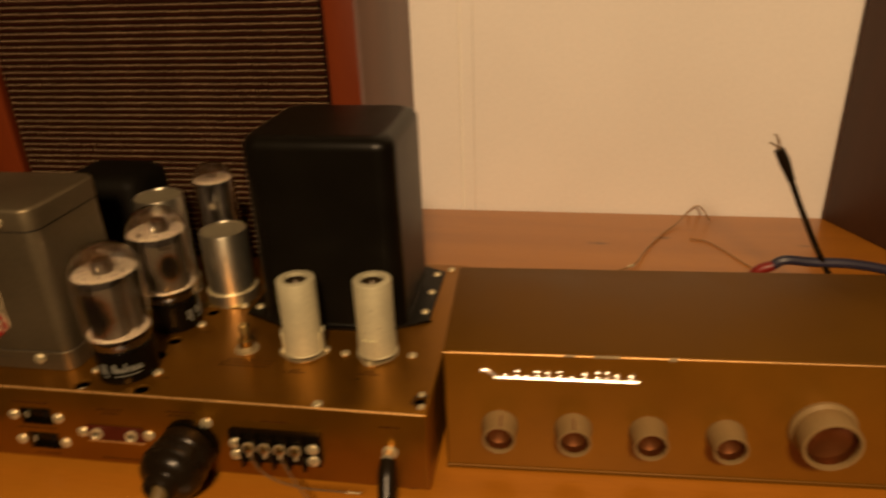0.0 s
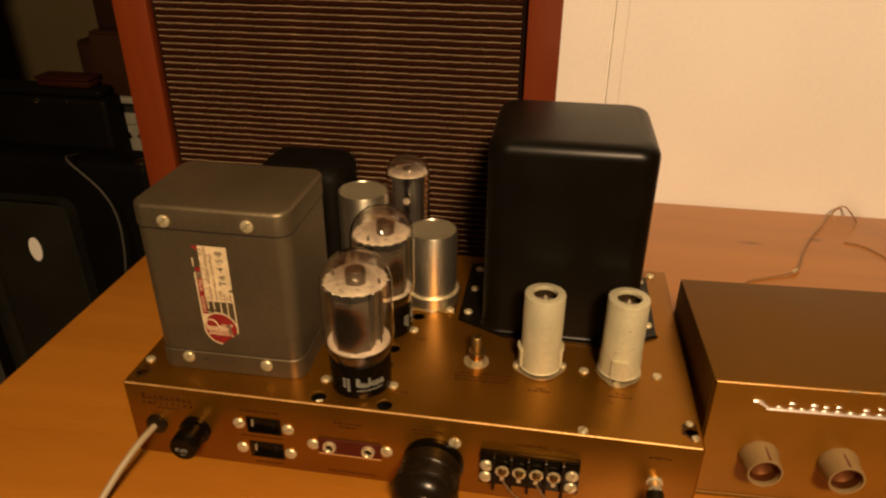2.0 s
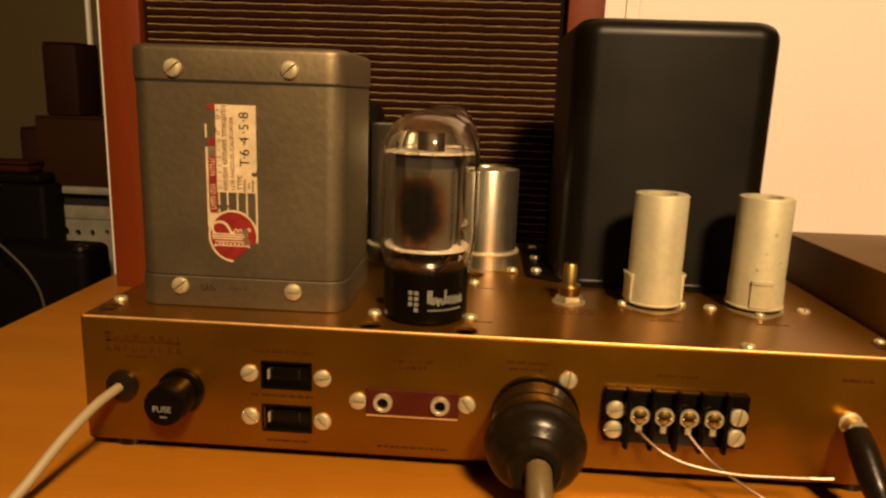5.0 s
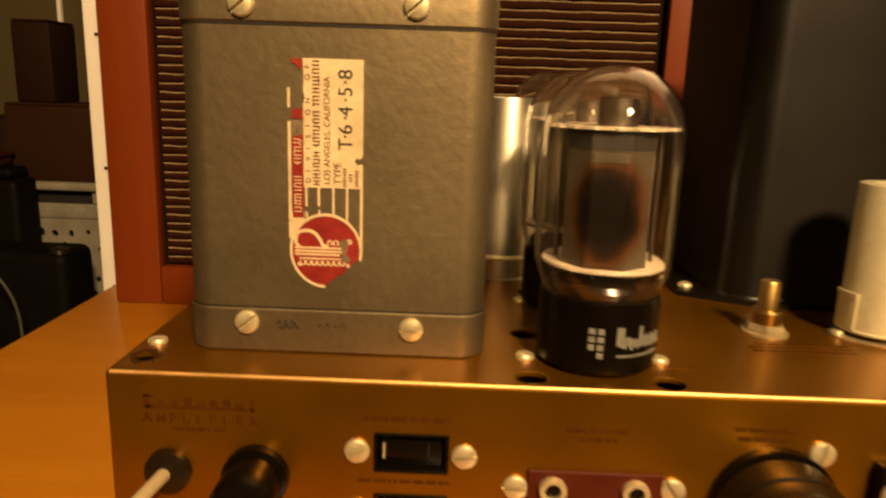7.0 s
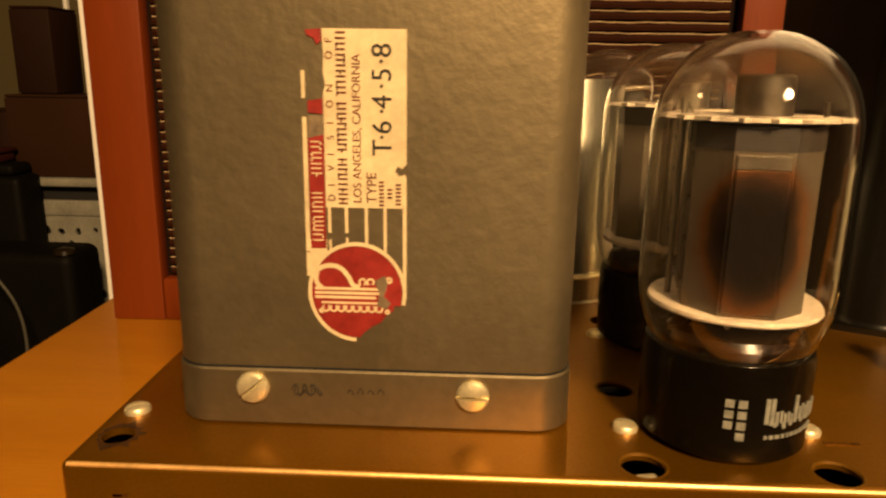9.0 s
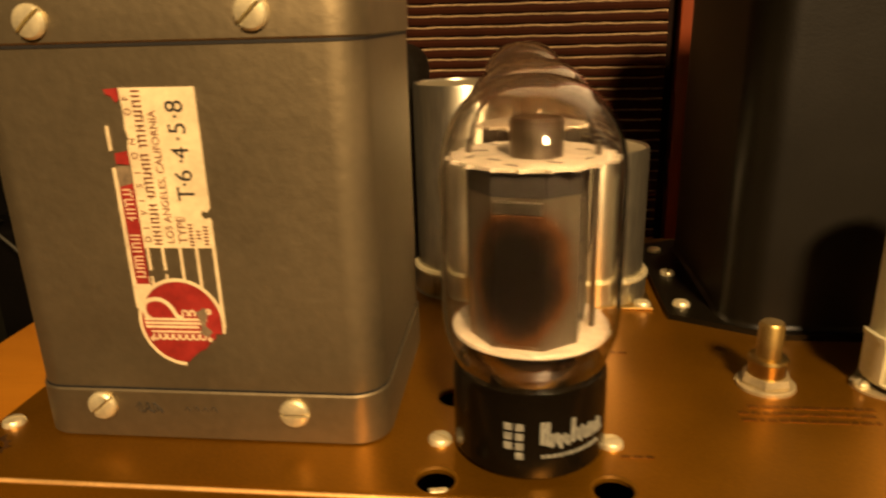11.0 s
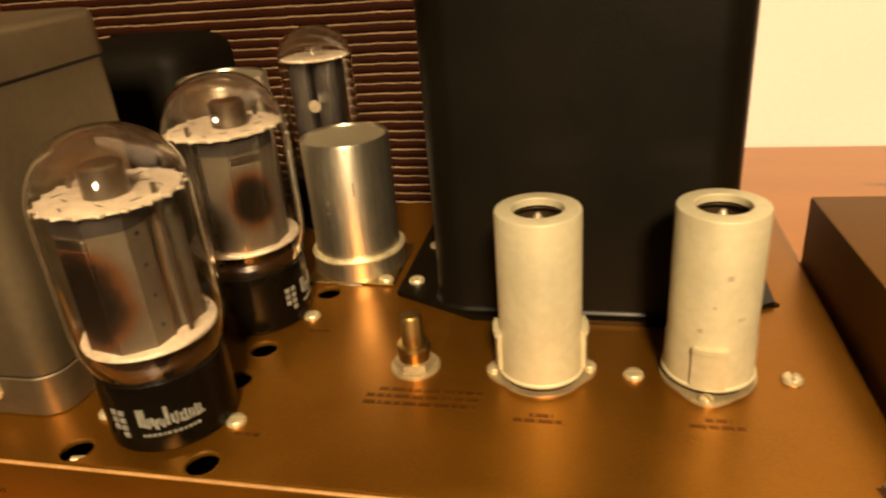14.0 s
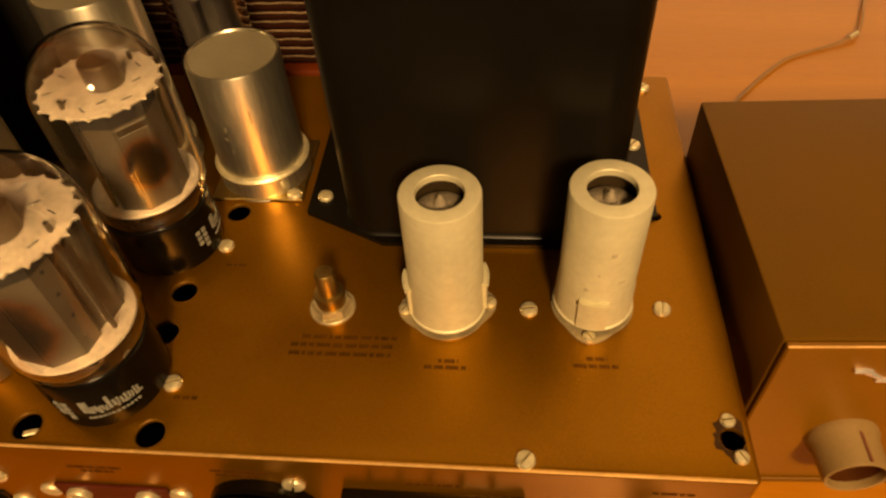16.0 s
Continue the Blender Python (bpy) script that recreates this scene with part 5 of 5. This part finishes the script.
# ---- the far room, seen past the end of the wall ----
FY = 0.6771
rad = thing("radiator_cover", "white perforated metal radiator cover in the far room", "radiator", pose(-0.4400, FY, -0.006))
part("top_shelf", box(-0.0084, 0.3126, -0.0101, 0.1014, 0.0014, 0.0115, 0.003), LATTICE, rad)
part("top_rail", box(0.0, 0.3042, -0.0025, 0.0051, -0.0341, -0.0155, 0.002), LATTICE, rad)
# dark bar put in for the shade in the slot
part("slot_shade", box(0.0034, 0.3042, 0.0051, 0.0068, -0.0153, 0.0012), DARK, rad)
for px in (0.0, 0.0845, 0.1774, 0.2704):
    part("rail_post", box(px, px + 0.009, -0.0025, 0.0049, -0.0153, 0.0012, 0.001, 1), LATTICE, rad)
# dark sheet that stands in for the shade behind the perforations
part("inner_shade", box(0.0, 0.3042, 0.0101, 0.0152, FLOOR_Z, 0.0012), DARK, rad)
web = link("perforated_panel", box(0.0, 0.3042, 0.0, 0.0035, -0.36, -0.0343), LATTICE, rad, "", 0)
pierce, rng = [], random.Random(21)
for j in range(12):
    for i in range(14):
        if rng.random() > 0.10:
            q = rng.uniform(0.45, 1.05)
            pierce.append(moved(lathe([(0, -0.02), (0.0068, -0.02), (0.0068, 0.02), (0, 0.02)], 8), Matrix.Translation((0.014 + 0.0205 * i + (0.010 if j % 2 else 0) + rng.uniform(-0.003, 0.003), 0.002, -0.051 - 0.0205 * j + rng.uniform(-0.0025, 0.0025))) @ pose(0, 0, 0, 90, 0, 0) @ pose(0, 0, 0, 0, 0, rng.uniform(0, 180)) @ Matrix.Diagonal((q * rng.uniform(0.55, 1), q * rng.uniform(0.9, 1.3), 1, 1))))
cut(web, [join(*pierce)])
for px in (0.0, 0.2873):
    part("side_leg", box(px, px + 0.016, -0.001, 0.009, FLOOR_Z, -0.3602), LATTICE, rad)


def carton(name, x0, x1, y0, y1, z0, z1, material, label):
    c = thing(name, label, "box")
    part("carton_body", box(x0, x1, y0, y1, z0, z1, 0.003), material, c)
    part("flap", box(x0 + 0.001, (x0 + x1) / 2 - 0.001, y0 + 0.001, y1 - 0.001, z1 + 0.0001, z1 + 0.003, 0.001, 1), material, c)
    part("flap", box((x0 + x1) / 2 + 0.001, x1 - 0.001, y0 + 0.001, y1 - 0.001, z1 + 0.0001, z1 + 0.003, 0.001, 1), material, c)
    return c


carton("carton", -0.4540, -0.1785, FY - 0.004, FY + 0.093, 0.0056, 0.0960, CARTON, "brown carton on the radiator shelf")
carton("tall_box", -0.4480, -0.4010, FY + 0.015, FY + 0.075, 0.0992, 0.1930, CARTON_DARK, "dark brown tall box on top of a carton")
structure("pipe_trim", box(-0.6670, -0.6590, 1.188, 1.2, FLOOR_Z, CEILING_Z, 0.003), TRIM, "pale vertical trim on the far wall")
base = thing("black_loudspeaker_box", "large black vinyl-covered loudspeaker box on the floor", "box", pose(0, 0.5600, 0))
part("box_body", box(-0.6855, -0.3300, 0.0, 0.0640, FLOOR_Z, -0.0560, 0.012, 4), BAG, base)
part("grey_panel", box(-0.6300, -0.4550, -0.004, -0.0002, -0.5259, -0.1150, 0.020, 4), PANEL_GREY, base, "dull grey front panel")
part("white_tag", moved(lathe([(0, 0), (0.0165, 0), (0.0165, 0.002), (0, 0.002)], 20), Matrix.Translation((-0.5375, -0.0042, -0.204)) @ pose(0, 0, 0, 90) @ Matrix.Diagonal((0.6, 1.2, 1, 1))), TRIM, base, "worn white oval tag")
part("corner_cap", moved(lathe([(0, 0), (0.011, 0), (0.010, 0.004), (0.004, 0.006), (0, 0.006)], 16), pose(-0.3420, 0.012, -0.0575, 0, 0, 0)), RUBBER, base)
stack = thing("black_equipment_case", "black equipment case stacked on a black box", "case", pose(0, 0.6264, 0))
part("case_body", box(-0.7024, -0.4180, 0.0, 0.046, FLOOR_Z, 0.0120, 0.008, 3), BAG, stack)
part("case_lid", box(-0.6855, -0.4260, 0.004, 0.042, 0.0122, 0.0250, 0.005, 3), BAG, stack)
part("clasp", moved(lathe([(0, 0), (0.004, 0), (0.003, 0.004), (0, 0.005)], 16), pose(-0.5250, 0.0, 0.0070, 90)), BRIGHT, stack)
part("clasp", moved(lathe([(0, 0), (0.0022, 0), (0.002, 0.003), (0, 0.003)], 12), pose(-0.4750, 0.0, 0.0090, 90)), BRIGHT, stack)
red = thing("dark_red_box", "small dark red box on the black case", "box", pose(0, 0.6264, 0))
part("box_body", box(-0.5250, -0.4420, 0.007, 0.039, 0.0252, 0.0360, 0.004, 3), RED_DARK, red)
part("box_lid", box(-0.5270, -0.4400, 0.005, 0.041, 0.0362, 0.0410, 0.0022, 2), RED_DARK, red)
small = carton("small_box", -0.4860, -0.4560, FY + 0.010, FY + 0.063, FLOOR_Z, 0.0790, CARTON_DARK, "narrow dark brown box standing on the floor")
tail = thing("hanging_cord", "thin grey cord drooping beside the table", "cord")
part("cord", sweep([(-0.4450, 0.5800, -0.0545), (-0.4280, 0.5450, -0.0420), (-0.4040, 0.5050, -0.0330), (-0.3640, 0.5000, -0.0680), (-0.3480, 0.5000, -0.1040), (-0.3480, 0.5000, -0.1550), (-0.3600, 0.5000, -0.2400), (-0.3650, 0.5000, -0.4000), (-0.3650, 0.5000, -0.7385)], 0.0015, 8), GREYISH, tail)
grey = thing("grey_column", "grey plastic cabinet at the edge of the room", "cabinet", pose(-0.8038, 0.6856, 0))
part("cabinet_body", box(-0.169, 0.1141, -0.017, 0.17, FLOOR_Z, -0.2555, 0.010, 3), GREYISH, grey)
part("cabinet_top", box(-0.1732, 0.1183, -0.021, 0.174, -0.2553, -0.2369, 0.007, 3), GREYISH, grey)
cloth = thing("ochre_box", "tall box covered in ochre yellow cloth", "box", pose(-0.7905, 0.787, 0))
part("box_body", box(-0.1183, 0.0169, -0.05, 0.068, FLOOR_Z, 0.2008, 0.017, 3), OCHRE, cloth)
part("box_lid", box(-0.1225, 0.0211, -0.055, 0.072, 0.201, 0.2219, 0.008, 3), OCHRE, cloth)

# ---- grille slats and the pale threads between them ----
PITCH = 0.0050
slat = sweep([(0.0310, 0.0066, 0), (SW / 2, 0.0066, 0), (SW - 0.0280, 0.0066, 0)], 0.0022, 8, 3)
slat_mesh = link("slat", slat, SLAT)
wob, pts = random.Random(7), []
for i in range(60):
    pts.append((0.0310 + (SW - 0.0590) * i / 59, 0.0052 + wob.uniform(-0.0003, 0.0003), wob.uniform(-0.00022, 0.00022)))
thread_mesh = link("thread", sweep(pts, 0.00025, 5, 2), THREAD)
for k in range(int((SH - 0.059) / PITCH)):
    z = 0.0258 + PITCH * k
    shared("slat", slat_mesh.data, spk, pose(0, 0, z))
    if k:
        flip = pose(0, 0, z - PITCH / 2) if k % 2 else Matrix.Translation((SW + 0.0030, 0, z - PITCH / 2)) @ Matrix.Diagonal((-1, 1, 1, 1))
        shared("thread", thread_mesh.data, spk, flip)
bpy.data.objects.remove(slat_mesh)
bpy.data.objects.remove(thread_mesh)
